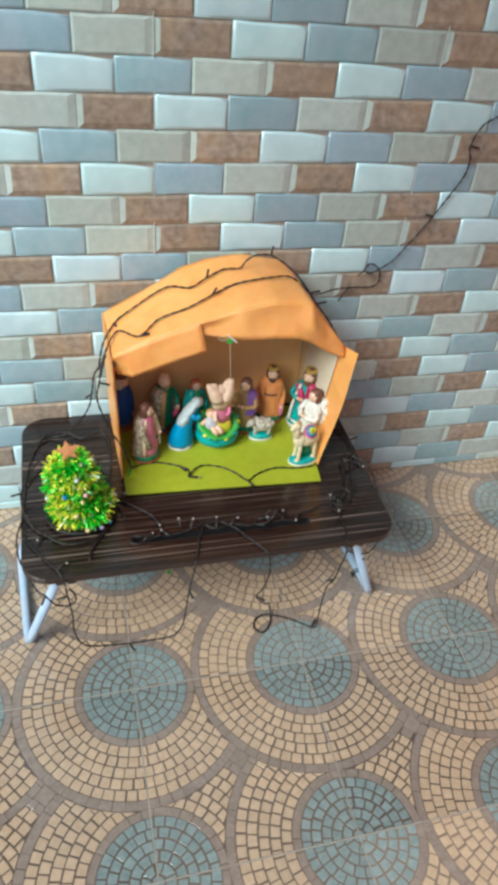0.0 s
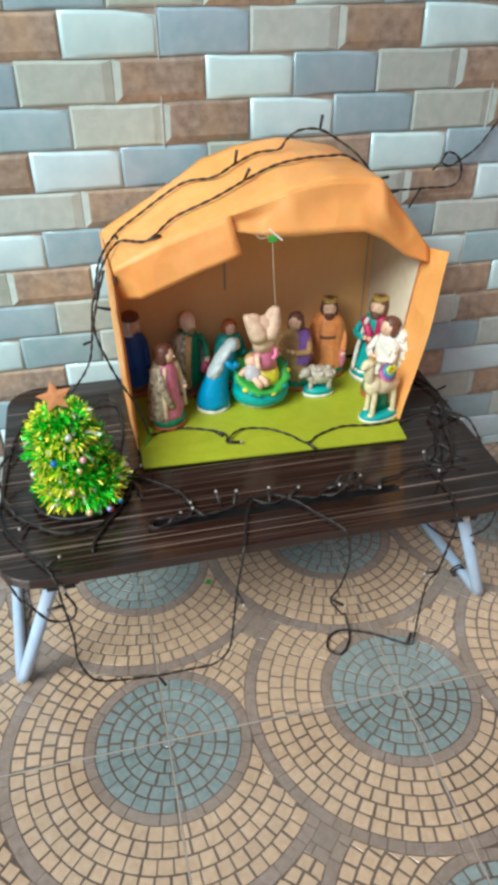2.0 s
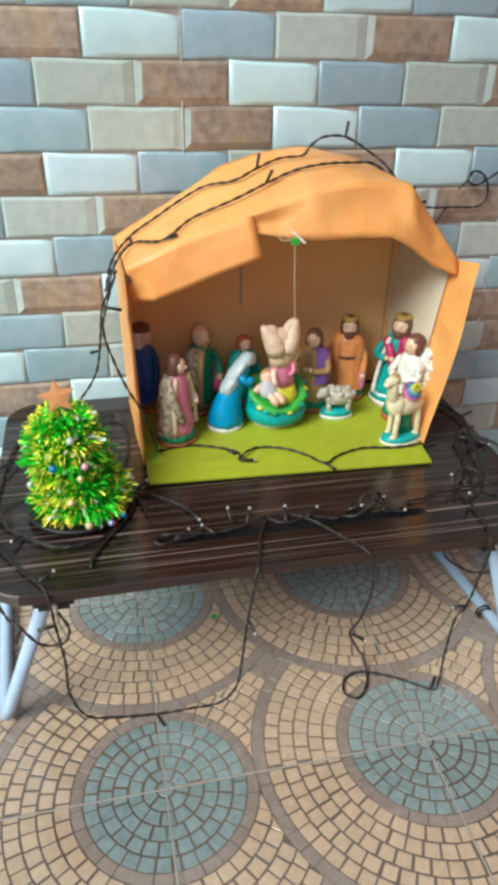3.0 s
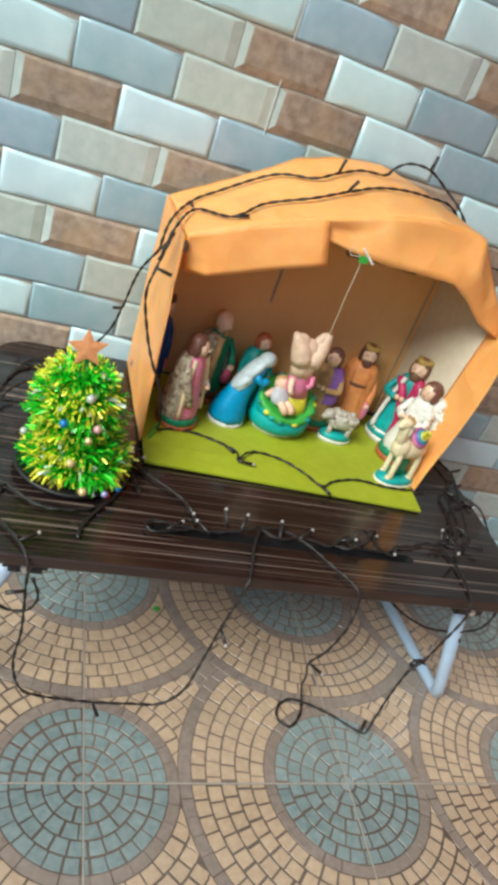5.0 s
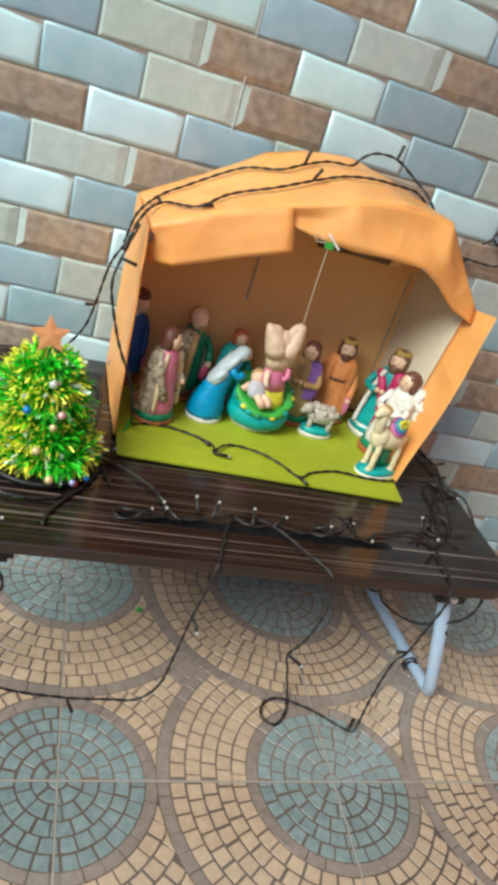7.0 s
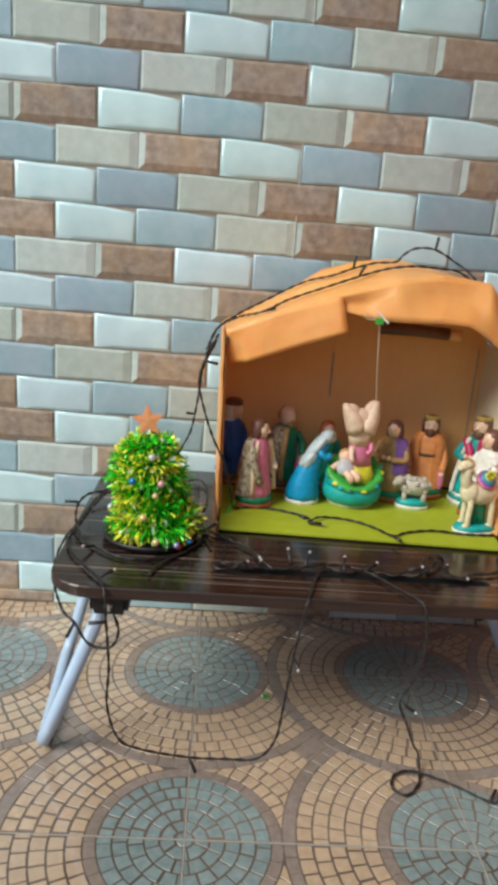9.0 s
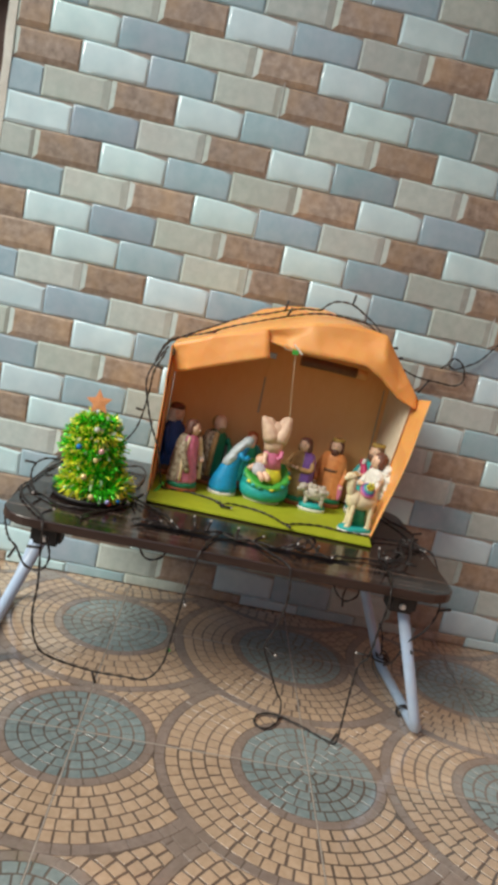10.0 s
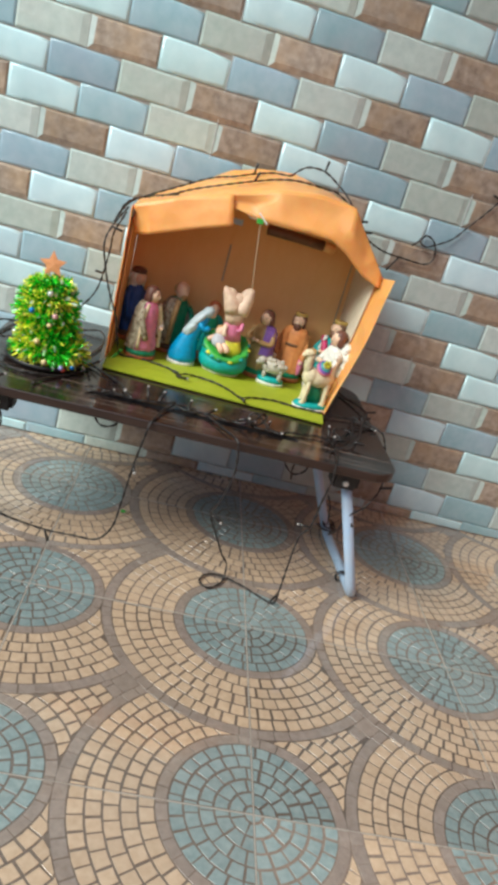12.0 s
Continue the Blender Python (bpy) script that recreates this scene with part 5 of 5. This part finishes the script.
SLOT_LOOP = [(-0.050, -0.350, CZ), (-0.064, -0.354, CZ + 0.001), (-0.075, -0.359, CZ + 0.001), (-0.086, -0.356, CZ + 0.001), (-0.088, -0.349, CZ + 0.002), (-0.081, -0.344, CZ + 0.002), (-0.070, -0.346, CZ + 0.003), (-0.050, -0.348, CZ + 0.002), (-0.020, -0.348, CZ), (0.010, -0.344, CZ + 0.002), (0.036, -0.334, CZ + 0.003)]
TREE_RUN = [(-0.2520, -0.270, CZ), (-0.2360, -0.300, CZ), (-0.2200, -0.316, CZ), (-0.1900, -0.340, CZ), (-0.1560, -0.342, CZ + 0.001), (-0.1280, -0.326, CZ), (-0.1040, -0.288, CZ), (-0.1000, -0.255, CZ), (-0.1120, -0.236, CZ)]
TREE_TAIL = [(-0.118, -0.316, CZ), (-0.136, -0.340, CZ), (-0.150, -0.366, CZ), (-0.152, -0.380, CZ)]
LEFT_HANG = [(-0.2560, -0.290, CZ), (-0.2640, -0.300, 0.228), (-0.2620, -0.330, 0.212), (-0.2400, -0.385, 0.205), (-0.2240, -0.402, 0.200), (-0.2080, -0.405, 0.178), (-0.1860, -0.408, 0.178), (-0.1780, -0.412, 0.200), (-0.1860, -0.413, 0.225)]
LEFT_LOOP = [(-0.2360, -0.300, CZ), (-0.2500, -0.270, CZ + 0.012), (-0.2520, -0.240, CZ + 0.022), (-0.2400, -0.215, CZ + 0.026), (-0.2150, -0.205, CZ + 0.022), (-0.205, -0.200, CZ + 0.006)]
BACK_RUN = [(-0.2300, -0.105, CZ), (-0.2140, -0.070, CZ), (-0.1780, -0.066, CZ + 0.002), (-0.1480, -0.085, CZ), (-0.1160, -0.075, CZ + 0.004), (-0.1020, -0.095, CZ), (-0.1000, -0.150, CZ), (-0.1080, -0.205, CZ), (-0.1120, -0.236, CZ)]
for run in (ROOF_BACK, ROOF_FRONT, WALL_RUN, SIDE_DOWN, SIDE_BACK, FRONT_LOOP, ACROSS, SLOT_RUN, SLOT_RUN_B, SLOT_COIL, SLOT_LOOP, RIGHT_HEAP, RIGHT_COIL, LEFT_COIL, UNDER_LOOP, LEG_KNOT, BAR_BANDS, RIGHT_DANGLE, TREE_RUN, LEFT_HANG, LEFT_LOOP, BACK_RUN):
    part("cable", twisted(bmesh.new(), run), M_CABLE, lights, smooth=True)
for run in (WALL_TAIL, TAIL_B, TREE_TAIL):
    part("cable_end", tube(bmesh.new(), spline(run), 0.0017, 6), M_CABLE, lights, smooth=True)


def bulb(at, d, tip=True, length=0.017):
    """A small moulded lamp holder with a clear tip, pointing along d."""
    at, d = Vector(at), Vector(d).normalized()
    bm = tube(bmesh.new(), [at, at + d * length * 0.25, at + d * length], 0.0019, 7, lambda t: 0.75 + 0.35 * t)
    h = part("lamp_holder", bm, M_CABLE, lights, smooth=True)
    if tip:
        g = bmesh.new()
        ball(g, at + d * (length + 0.0016), (0.0019,) * 3, 0, seg=8)
        part("bulb", g, M_BULB, h, "clear unlit bulb", smooth=True)


for at, d, tip in ((ROOF_BACK[2], (0.3, -0.8, -0.5), False), (ROOF_BACK[6], (0.1, -0.2, 1), False), (ROOF_BACK[11], (0.1, -0.1, 1), False), (ROOF_FRONT[3], (0.9, -0.2, 0.35), False), (ROOF_FRONT[6], (0.35, -0.3, 0.9), False), (ROOF_FRONT[11], (1, -0.1, 0.2), False),
                   (SIDE_DOWN[1], (1, -0.3, -0.15), False), (SIDE_DOWN[10], (0.6, -0.9, 0), False), (SIDE_DOWN[12], (1, -0.25, 0.05), True), (SIDE_DOWN[17], (0.4, -1, 0.05), False), (SIDE_DOWN[24], (0.6, -1, 0.1), True),
                   (SLOT_RUN[3], (0.35, -1, 0.1), True), (SLOT_RUN[6], (0.9, 0.5, 0.25), True), (SLOT_RUN_B[1], (0.15, 0.9, 0.7), True), (SLOT_RUN_B[4], (0.9, -0.3, 0.5), True), (SLOT_RUN_B[5], (0.6, -0.8, 0.3), True), (SLOT_RUN_B[7], (0.3, 0.9, 0.4), True), (SLOT_RUN_B[9], (-0.5, -0.9, 0.1), True), (SLOT_RUN_B[12], (-0.1, 0.4, 0.9), True),
                   ((-0.002, -0.338, CZ), (-0.2, 0.5, 0.85), True), ((0.012, -0.342, CZ), (0.35, 0.6, 0.85), True), ((-0.022, -0.352, CZ), (-0.7, 0.6, 0.3), True), ((0.078, -0.342, CZ), (0.8, 0.4, 0.4), True),
                   (FRONT_LOOP[5], (-1, -0.3, 0.05), False), (FRONT_LOOP[10], (0.5, -0.4, -0.8), False), (FRONT_LOOP[3], (0.9, 0.3, 0.4), True), (FRONT_LOOP[15], (0.2, -1, -0.2), True), (ACROSS[8], (0.8, -0.5, -0.3), True), (ACROSS[20], (0.5, 0.6, 0.3), False), (ACROSS[24], (-1, -0.1, 0.1), True), (ACROSS[29], (-0.3, -0.2, 0.9), True),
                   (RIGHT_HEAP[4], (0.4, -0.9, 0.3), False), (RIGHT_HEAP[10], (0.9, -0.3, 0.4), False), (RIGHT_HEAP[5], (0.9, 0.1, 0.2), False), (RIGHT_HEAP[12], (0.6, -0.2, -0.8), False), (TREE_RUN[7], (0.8, 0.1, 0.6), True), (TREE_RUN[2], (-0.5, -0.8, 0.3), True), (LEFT_HANG[4], (-0.4, -0.2, -0.9), False),
                   (WALL_RUN[9], (-1, -0.2, 0.25), False), (WALL_RUN[13], (1, -0.2, -0.2), False), (ROOF_BACK[14], (1, -0.2, 0.3), False), (SIDE_BACK[3], (-0.6, -0.7, 0.2), False), (LEFT_LOOP[2], (-0.9, -0.3, 0.1), False), (LEG_KNOT[3], (-1, -0.6, 0.2), True), (RIGHT_COIL[4], (-0.2, -0.9, 0.1), False), (RIGHT_COIL[6], (0.9, -0.4, 0.1), False), (RIGHT_COIL[10], (0.9, 0.2, 0.2), False), (LEFT_COIL[3], (0.2, 0.9, 0.3), False)):
    bulb(at, d, tip)

# ---- the shaded room past the wall's end ----
rack = thing("shoe_rack", "black metal shoe rack with four shelves of shoes", "shoe rack")
M_STEEL = surface("black_rack_steel", (0.015, 0.013, 0.013), (0.035, 0.03, 0.028), 0.45, 80)
M_SHELF = surface("dusty_grey_shelf", (0.30, 0.29, 0.27), (0.42, 0.40, 0.37), 0.6, 60, stain=(0.2, 0.17, 0.14))
for z, m in ((0.485, M_STEEL), (0.345, M_SHELF), (0.215, M_STEEL), (0.095, M_SHELF)):
    if m is M_STEEL:
        for i in range(9):
            part("slat", block(-1.16, -0.49, 0.20 + i * 0.034, 0.222 + i * 0.034, z, z + 0.008, 0.001), M_STEEL, rack)
        part("shelf_rim", block(-1.16, -0.49, 0.19, 0.199, z - 0.008, z + 0.012, 0.001), M_STEEL, rack)
    else:
        part("shelf", block(-1.16, -0.49, 0.19, 0.50, z, z + 0.012, 0.002), M_SHELF, rack, "dusty grey shelf board")
for x in (-1.165, -0.495):
    for y in (0.20, 0.49):
        part("post", tube(bmesh.new(), [Vector((x, y, 0.0)), Vector((x, y, 0.634))], 0.008, 8), M_STEEL, rack, smooth=True)
part("rail", tube(bmesh.new(), spline([Vector((-1.165, 0.2, 0.60)), Vector((-0.80, 0.2, 0.58)), Vector((-0.60, 0.2, 0.598)), Vector((-0.495, 0.2, 0.636))]), 0.006, 8), surface("blue_grey_rail", (0.05, 0.065, 0.08), (0.12, 0.15, 0.18), 0.3, 60, metal=0.3), rack, "blue-grey metal top rail", smooth=True)
# dark board fills the open gap below the shelf, painting its shade
part("under_shelf_shade", block(-1.16, -0.49, 0.21, 0.50, 0.040, 0.094, 0.002), M_STEEL, rack, "dark board standing in for the shaded gap under the shelf")


def shoe(label, upper, sole, at, turn, size=1.0):
    """A low shoe: a sole, and an upper with an open mouth."""
    t = thing("shoe", label, "shoe", "shoes on the rack")
    bm = bmesh.new()
    loft(bm, [(0, 0, 0, 0.115, 0.042), (0, 0, 0.008, 0.120, 0.045), (0, 0, 0.020, 0.117, 0.043)], 0, 24)
    part("sole", bm, sole, t, smooth=True)
    bm = bmesh.new()
    loft(bm, [(0, 0, 0.018, 0.114, 0.041), (-0.004, 0, 0.036, 0.106, 0.040), (0.018, 0, 0.052, 0.080, 0.036), (0.040, 0, 0.066, 0.056, 0.032), (0.052, 0, 0.078, 0.044, 0.029), (0.052, 0, 0.070, 0.038, 0.024)], 0, 24, ripple=0.02)
    part("upper", bm, upper, t, smooth=True)
    bm = bmesh.new()
    for i in range(4):
        tube(bm, spline([Vector((-0.030 + i * 0.014, -0.024, 0.052 + i * 0.004)), Vector((-0.034 + i * 0.014, 0, 0.060 + i * 0.004)), Vector((-0.030 + i * 0.014, 0.024, 0.052 + i * 0.004))]), 0.003, 5)
    part("laces", bm, PAINTS["white"], t, smooth=True)
    t.matrix_world = pose(*at, 0, 0, turn) @ Matrix.Scale(size, 4)


SB = lambda n, c: surface(n, tuple(x * 0.8 for x in c), c, 0.6, 90, bump=0.2)
M_DARKSHOE, M_WHITESHOE, M_GREYSHOE, M_BROWNSHOE = SB("black_leather", (0.02, 0.018, 0.018)), SB("white_canvas", (0.62, 0.66, 0.70)), SB("grey_mesh", (0.28, 0.31, 0.34)), SB("brown_leather", (0.12, 0.05, 0.03))
shoe("black leather shoe lying on the top shelf of the rack", M_DARKSHOE, M_STEEL, (-0.80, 0.30, 0.494), 15)
shoe("pale canvas shoe with a thick white sole on the grey shelf", M_WHITESHOE, PAINTS["white"], (-0.545, 0.262, 0.3575), 6, 1.12)
shoe("brown leather shoe on the grey shelf", M_BROWNSHOE, M_DARKSHOE, (-0.63, 0.37, 0.358), 10)
carton = thing("small_carton", "small crushed blue-grey carton with an orange flap on the slatted shelf", "carton")
M_CARTON = surface("blue_grey_card", (0.24, 0.33, 0.38), (0.36, 0.45, 0.50), 0.7, 60, bump=0.1)
part("carton_body", block(-0.040, 0.040, -0.024, 0.024, 0, 0.036, 0.002), M_CARTON, carton)
part("lid", block(-0.042, 0.030, -0.026, 0.026, 0.0365, 0.044, 0.002), M_CARTON, carton)
flap_bm = sheet(between([Vector((0.031, -0.022, 0.037)), Vector((0.031, 0.022, 0.037))], [Vector((0.050, -0.018, 0.052)), Vector((0.052, 0.022, 0.056))], 3), 0.0015, (0, 0, 1))
part("orange_flap", flap_bm, PAINTS["orange"], carton, "orange printed flap")
carton.matrix_world = pose(-0.560, 0.232, 0.2245, 0, 0, 24)
heap = thing("dark_bag", "limp crumpled black bag lying on the top shelf of the rack", "bag")
bag = bmesh.new()
ball(bag, (0, 0, 0.045), (0.115, 0.085, 0.050), 0, seg=28)
for v in bag.verts:
    w = noise.noise(v.co * 26) * 0.016 + noise.noise(v.co * 60) * 0.006
    v.co += v.co.normalized() * w
    v.co.z = max(v.co.z, 0.0)
part("bag_body", bag, SB("black_cloth", (0.03, 0.026, 0.026)), heap)
for k in range(3):
    part("strap", tube(bmesh.new(), spline([Vector((-0.05 + 0.04 * k, -0.072, 0.030)), Vector((-0.02 + 0.035 * k, -0.060, 0.088)), Vector((0.02 + 0.03 * k, -0.010, 0.102)), Vector((0.05 + 0.02 * k, 0.05, 0.070))]), 0.0045, 6), M_DARKSHOE, heap, smooth=True)
heap.matrix_world = pose(-0.565, 0.300, 0.4935, 0, 0, 10)
shoe("orange and grey sandal shoe on the slatted shelf", PAINTS["orange"], M_GREYSHOE, (-0.545, 0.400, 0.224), -12, 0.8)
shoe("dark shoe with a white sole on the lowest shelf", M_DARKSHOE, PAINTS["white"], (-0.625, 0.27, 0.108), 6)
bucket = thing("plastic_tub", "orange-yellow plastic tub standing on the floor beside the rack", "tub")
bm = bmesh.new()
loft(bm, [(0, 0, 0, 0.085, 0.085), (0, 0, 0.006, 0.088, 0.088), (0, 0, 0.182, 0.102, 0.102), (0, 0, 0.188, 0.106, 0.106), (0, 0, 0.194, 0.104, 0.104), (0, 0, 0.188, 0.098, 0.098), (0, 0, 0.02, 0.084, 0.084)], 0, 28)
part("tub_body", bm, surface("orange_yellow_plastic", (0.62, 0.30, 0.06), (0.70, 0.38, 0.10), 0.4, 40, stain=(0.5, 0.3, 0.12)), bucket, smooth=True)
bucket.location = (-0.667, 0.085, 0.0)
for i, (x0, z0, x1, z1) in enumerate(((-0.74, 0.56, -0.625, 0.83), (-0.70, 0.56, -0.615, 0.76))):
    d = Vector((x1 - x0, 0.0, z1 - z0)).normalized()
    x0 -= (0.56 - 0.02) * d.x / d.z
    bm = block(-0.024, 0.024, -0.008, 0.008, 0, 0.98, 0.002)
    pl = tagged(part("wooden_batten", bm, M_PLASTER_BEIGE if i == 0 else M_SHELF), "pale wooden batten leaning behind the shoe rack", "batten")
    pl.matrix_world = Matrix.Translation((x0, 0.53 + 0.03 * i, 0.02)) @ d.to_track_quat("Z", "Y").to_matrix().to_4x4()
# underside of a stair flight
bm = bmesh.new()
prof = [(-1.60, 0.556), (-0.973, 1.356), (-0.30, 1.396), (-0.30, 1.60), (-1.05, 1.60), (-1.60, 0.90)]
vs = [[bm.verts.new((x, y, z)) for x, z in prof] for y in (1.20, 1.249)]
bm.faces.new(vs[0])
bm.faces.new(vs[1][::-1])
for i in range(6):
    bm.faces.new((vs[0][i], vs[1][i], vs[1][(i + 1) % 6], vs[0][(i + 1) % 6]))
bmesh.ops.recalc_face_normals(bm, faces=bm.faces[:])
tagged(part("stair_soffit", bm, M_SOFFIT), "beige plastered underside of a stair flight, darkened as if in shade", "stairs", kind="structure")

# ---- tile pieces of wall and floor ----
meshes = {}
for kind, v, x, z in loose:
    if (kind, v) not in meshes:
        me = bpy.data.meshes.new("brick")
        sv_, sf_ = BRICK_SHAPES[kind][v]
        me.from_pydata(sv_, [], sf_)
        me.materials.append(BRICK_MATS[kind])
        if kind == 3:
            me.materials.append(M_BEIGE)
            me.polygons[19].material_index = 1
        me.polygons.foreach_set("use_smooth", [kind < 2 and q >= 10 for q in range(len(me.polygons))])
        meshes[kind, v] = me
    ob = new("brick", meshes[kind, v])
    ob.parent = wall
    ob.location = (x, 0, z)
for n in range(0, 4):
    x = n * 4 * BRICK
    part("tile_joint", block(x - 0.0005, x + 0.0005, -0.0023, -0.0005, 0.005, 1.6), M_GROUT, wall, "thin pale tile joint")

PITCH, FX, FY = 0.3, -0.0985, -0.4660
RINGS = [(0.0, 0.0100, 1, 4)] + [(0.0100 + 0.0157 * i, 0.0100 + 0.0157 * (i + 1), 1, max(6, round(2 * math.pi * (0.0180 + 0.0157 * i) / 0.0165))) for i in range(5)] + [(0.0885, 0.1010, 2, 30)] + [(0.1010 + 0.0170 * i, 0.1010 + 0.0170 * (i + 1), 0, round(2 * math.pi * (0.1095 + 0.0170 * i) / 0.0173)) for i in range(5)] + [(0.1860, 0.2000, 2, 62)]
SETT_MATS = (M_SETT, M_SLATE, M_TAUPE)
OUTER = 0.2
FLOOR_X0, FLOOR_X1, FLOOR_Y0, FLOOR_Y1 = -3.06, 1.28, -2.36, 1.23
rf = random.Random(99)
tilts = {}


def tile_z(i, j, x, y):
    """Height of tile (i, j) at a place: each was laid a trace out of level."""
    if (i, j) not in tilts:
        rt2 = random.Random(1000 + 37 * i + j)
        tilts[i, j] = (rt2.uniform(-0.0026, 0.0026), rt2.uniform(-0.0026, 0.0026), rt2.uniform(-0.0001, 0.0001))
    a, b, c = tilts[i, j]
    return a * (x - FX - PITCH * (i + 0.5)) + b * (y - FY - PITCH * (j + 0.5)) + c


def cut(poly, centre, rad):
    """Pushes a stone's corners out of a circle that lies over it; None if nothing is left."""
    inside = 0
    out = []
    for x, y in poly:
        dx, dy = x - centre[0], y - centre[1]
        d = math.hypot(dx, dy)
        if d < rad:
            inside += 1
            if d < rad - 0.0155:
                return None
            out.append((centre[0] + dx / d * rad, centre[1] + dy / d * rad))
        else:
            out.append((x, y))
    if inside == len(poly):
        return None
    area = abs(sum(a[0] * b[1] - b[0] * a[1] for a, b in zip(out, out[1:] + out[:1]))) / 2
    return out if area > 1.6e-5 else None


def stones(i, j):
    """The setts of one circle, quarter by quarter: the four tiles that meet at its middle never match exactly."""
    cx, cy = FX + PITCH * i, FY + PITCH * j
    for q, (ti, tj) in enumerate(((i, j), (i - 1, j), (i - 1, j - 1), (i, j - 1))):
        grow = rf.uniform(-0.0016, 0.0016)
        wide = rf.uniform(-0.00025, 0.0002)
        lo, hi = math.pi / 2 * q, math.pi / 2 * (q + 1)
        for r0, r1, kind, n in RINGS:
            r0, r1 = max(r0 + grow * (r0 > 0.02), 0.0008), r1 + grow * (0.02 < r1 < 0.195)
            gap = max((0.0014 if kind == 0 else 0.0013 if kind == 1 else 0.00045) + wide * (kind < 2), 0.0003)
            da = 2 * math.pi / n
            off = rf.uniform(0.0, 1.0) if n > 4 else 0.0
            for s in range(n // 4 + 2):
                a0, a1 = lo + (s - off) * da + rf.uniform(-0.05, 0.05) * da * (n > 4), lo + (s + 1 - off) * da
                a0, a1 = max(a0, lo), min(a1, hi)
                if a1 - a0 < 0.14 * da:
                    continue
                ra, rb = r0 + gap + rf.uniform(-0.0002, 0.0002), r1 - gap + rf.uniform(-0.0002, 0.0002)
                ra = max(ra, 0.0022)
                ga, gb = min(gap / ra, 0.3 * (a1 - a0)), gap / rb
                am = (a0 + a1) / 2
                jit = 0.00025 if kind < 2 else 0.0001
                poly = [(cx + r * math.cos(a) + rf.uniform(-jit, jit), cy + r * math.sin(a) + rf.uniform(-jit, jit)) for r, a in ((ra, a0 + ga), (rb, a0 + gb), (rb * 1.002, am), (rb, a1 - gb), (ra, a1 - ga), (ra, am))]
                for c in ((cx + PITCH, cy), (cx, cy + PITCH)):
                    if poly:
                        poly = cut(poly, c, OUTER + gap)
                if poly:
                    yield kind, poly, ti, tj
    # small fillet where four circles meet
    mx, my = cx + PITCH / 2, cy + PITCH / 2
    yield 2, [(mx + 0.0165, my), (mx + 0.0082, my + 0.0082), (mx, my + 0.0165), (mx - 0.0165, my), (mx, my - 0.0165), (mx + 0.0082, my - 0.0082)], i, j


def on_floor(x, y):
    return FLOOR_X0 < x < FLOOR_X1 and FLOOR_Y0 < y < FLOOR_Y1 and not (x > -0.44 and y > 0.004)


single, fv, ff, fi = [], [], [], []
for i in range(-11, 6):
    for j in range(-7, 7):
        for kind, poly, ti, tj in stones(i, j):
            mx, my = sum(p[0] for p in poly) / len(poly), sum(p[1] for p in poly) / len(poly)
            if not on_floor(mx, my):
                continue
            lift = rf.uniform(-0.00003, 0.00003)
            n = len(poly)
            inset = [(mx + (x - mx) * 0.965, my + (y - my) * 0.965) for x, y in poly]
            vs = [(x, y, tile_z(ti, tj, x, y) + h) for pts, h in ((poly, -0.0012), (poly, -0.00010 + lift), (inset, lift)) for x, y in pts]
            fs = [(s * n + q, s * n + (q + 1) % n, (s + 1) * n + (q + 1) % n, (s + 1) * n + q) for s in (0, 1) for q in range(n)] + [tuple(range(2 * n, 3 * n))]
            area = sum(a[0] * b[1] - b[0] * a[1] for a, b in zip(poly, poly[1:] + poly[:1]))
            if area < 0:
                fs = [f[::-1] for f in fs]
            if -0.06 < mx < 0.36 and -0.79 < my < -0.42 and len(single) < 300:
                single.append((kind, mx, my, vs, fs))
            else:
                o = len(fv)
                fv += vs
                ff += [tuple(o + q for q in f) for f in fs]
                fi += [kind] * len(fs)
        # the body of the tile under its printed setts
        x0, x1, y0, y1 = FX + PITCH * i + 0.0007, FX + PITCH * (i + 1) - 0.0007, FY + PITCH * j + 0.0007, FY + PITCH * (j + 1) - 0.0007
        x0, x1, y0, y1 = max(x0, FLOOR_X0), min(x1, FLOOR_X1), max(y0, FLOOR_Y0), min(y1, FLOOR_Y1)
        if x1 - x0 < 0.01 or y1 - y0 < 0.01 or (x0 > -0.44 and y0 > 0.004):
            continue
        mx, my = (x0 + x1) / 2, (y0 + y1) / 2
        bv = [(x - mx, y - my, h + tile_z(i, j, x, y)) for h in (-0.0040, -0.00065) for x, y in ((x0, y0), (x1, y0), (x1, y1), (x0, y1))]
        body = raw("floor_tile", bv, [(0, 3, 2, 1), (4, 5, 6, 7), (0, 1, 5, 4), (1, 2, 6, 5), (2, 3, 7, 6), (3, 0, 4, 7)], M_FLOORBED, floor)
        body.location = (mx, my, 0)
tagged(raw("sett_field", fv, ff, SETT_MATS, floor, "sand, taupe and blue-grey printed setts in overlapping circles", fi), kind="stuff")
for kind, mx, my, vs, fs in single:
    ob = raw("sett", [(x - mx, y - my, z) for x, y, z in vs], fs, SETT_MATS[kind], floor)
    ob.location = (mx, my, 0)
for i in range(-9, 5):
    x = FX + PITCH * i
    part("tile_seam", block(x - 0.0008, x + 0.0008, -2.37, -0.002 if x > -0.45 else 1.24, -0.0045, -0.0001), M_SEAM, floor, "thin tile seam with groove glare put into its pale colour")
for j in range(-6, 2):
    y = FY + PITCH * j
    part("tile_seam", block(-3.07, 1.28, y - 0.0008, y + 0.0008, -0.0045, -0.00014), M_SEAM, floor, "thin tile seam with groove glare put into its pale colour")
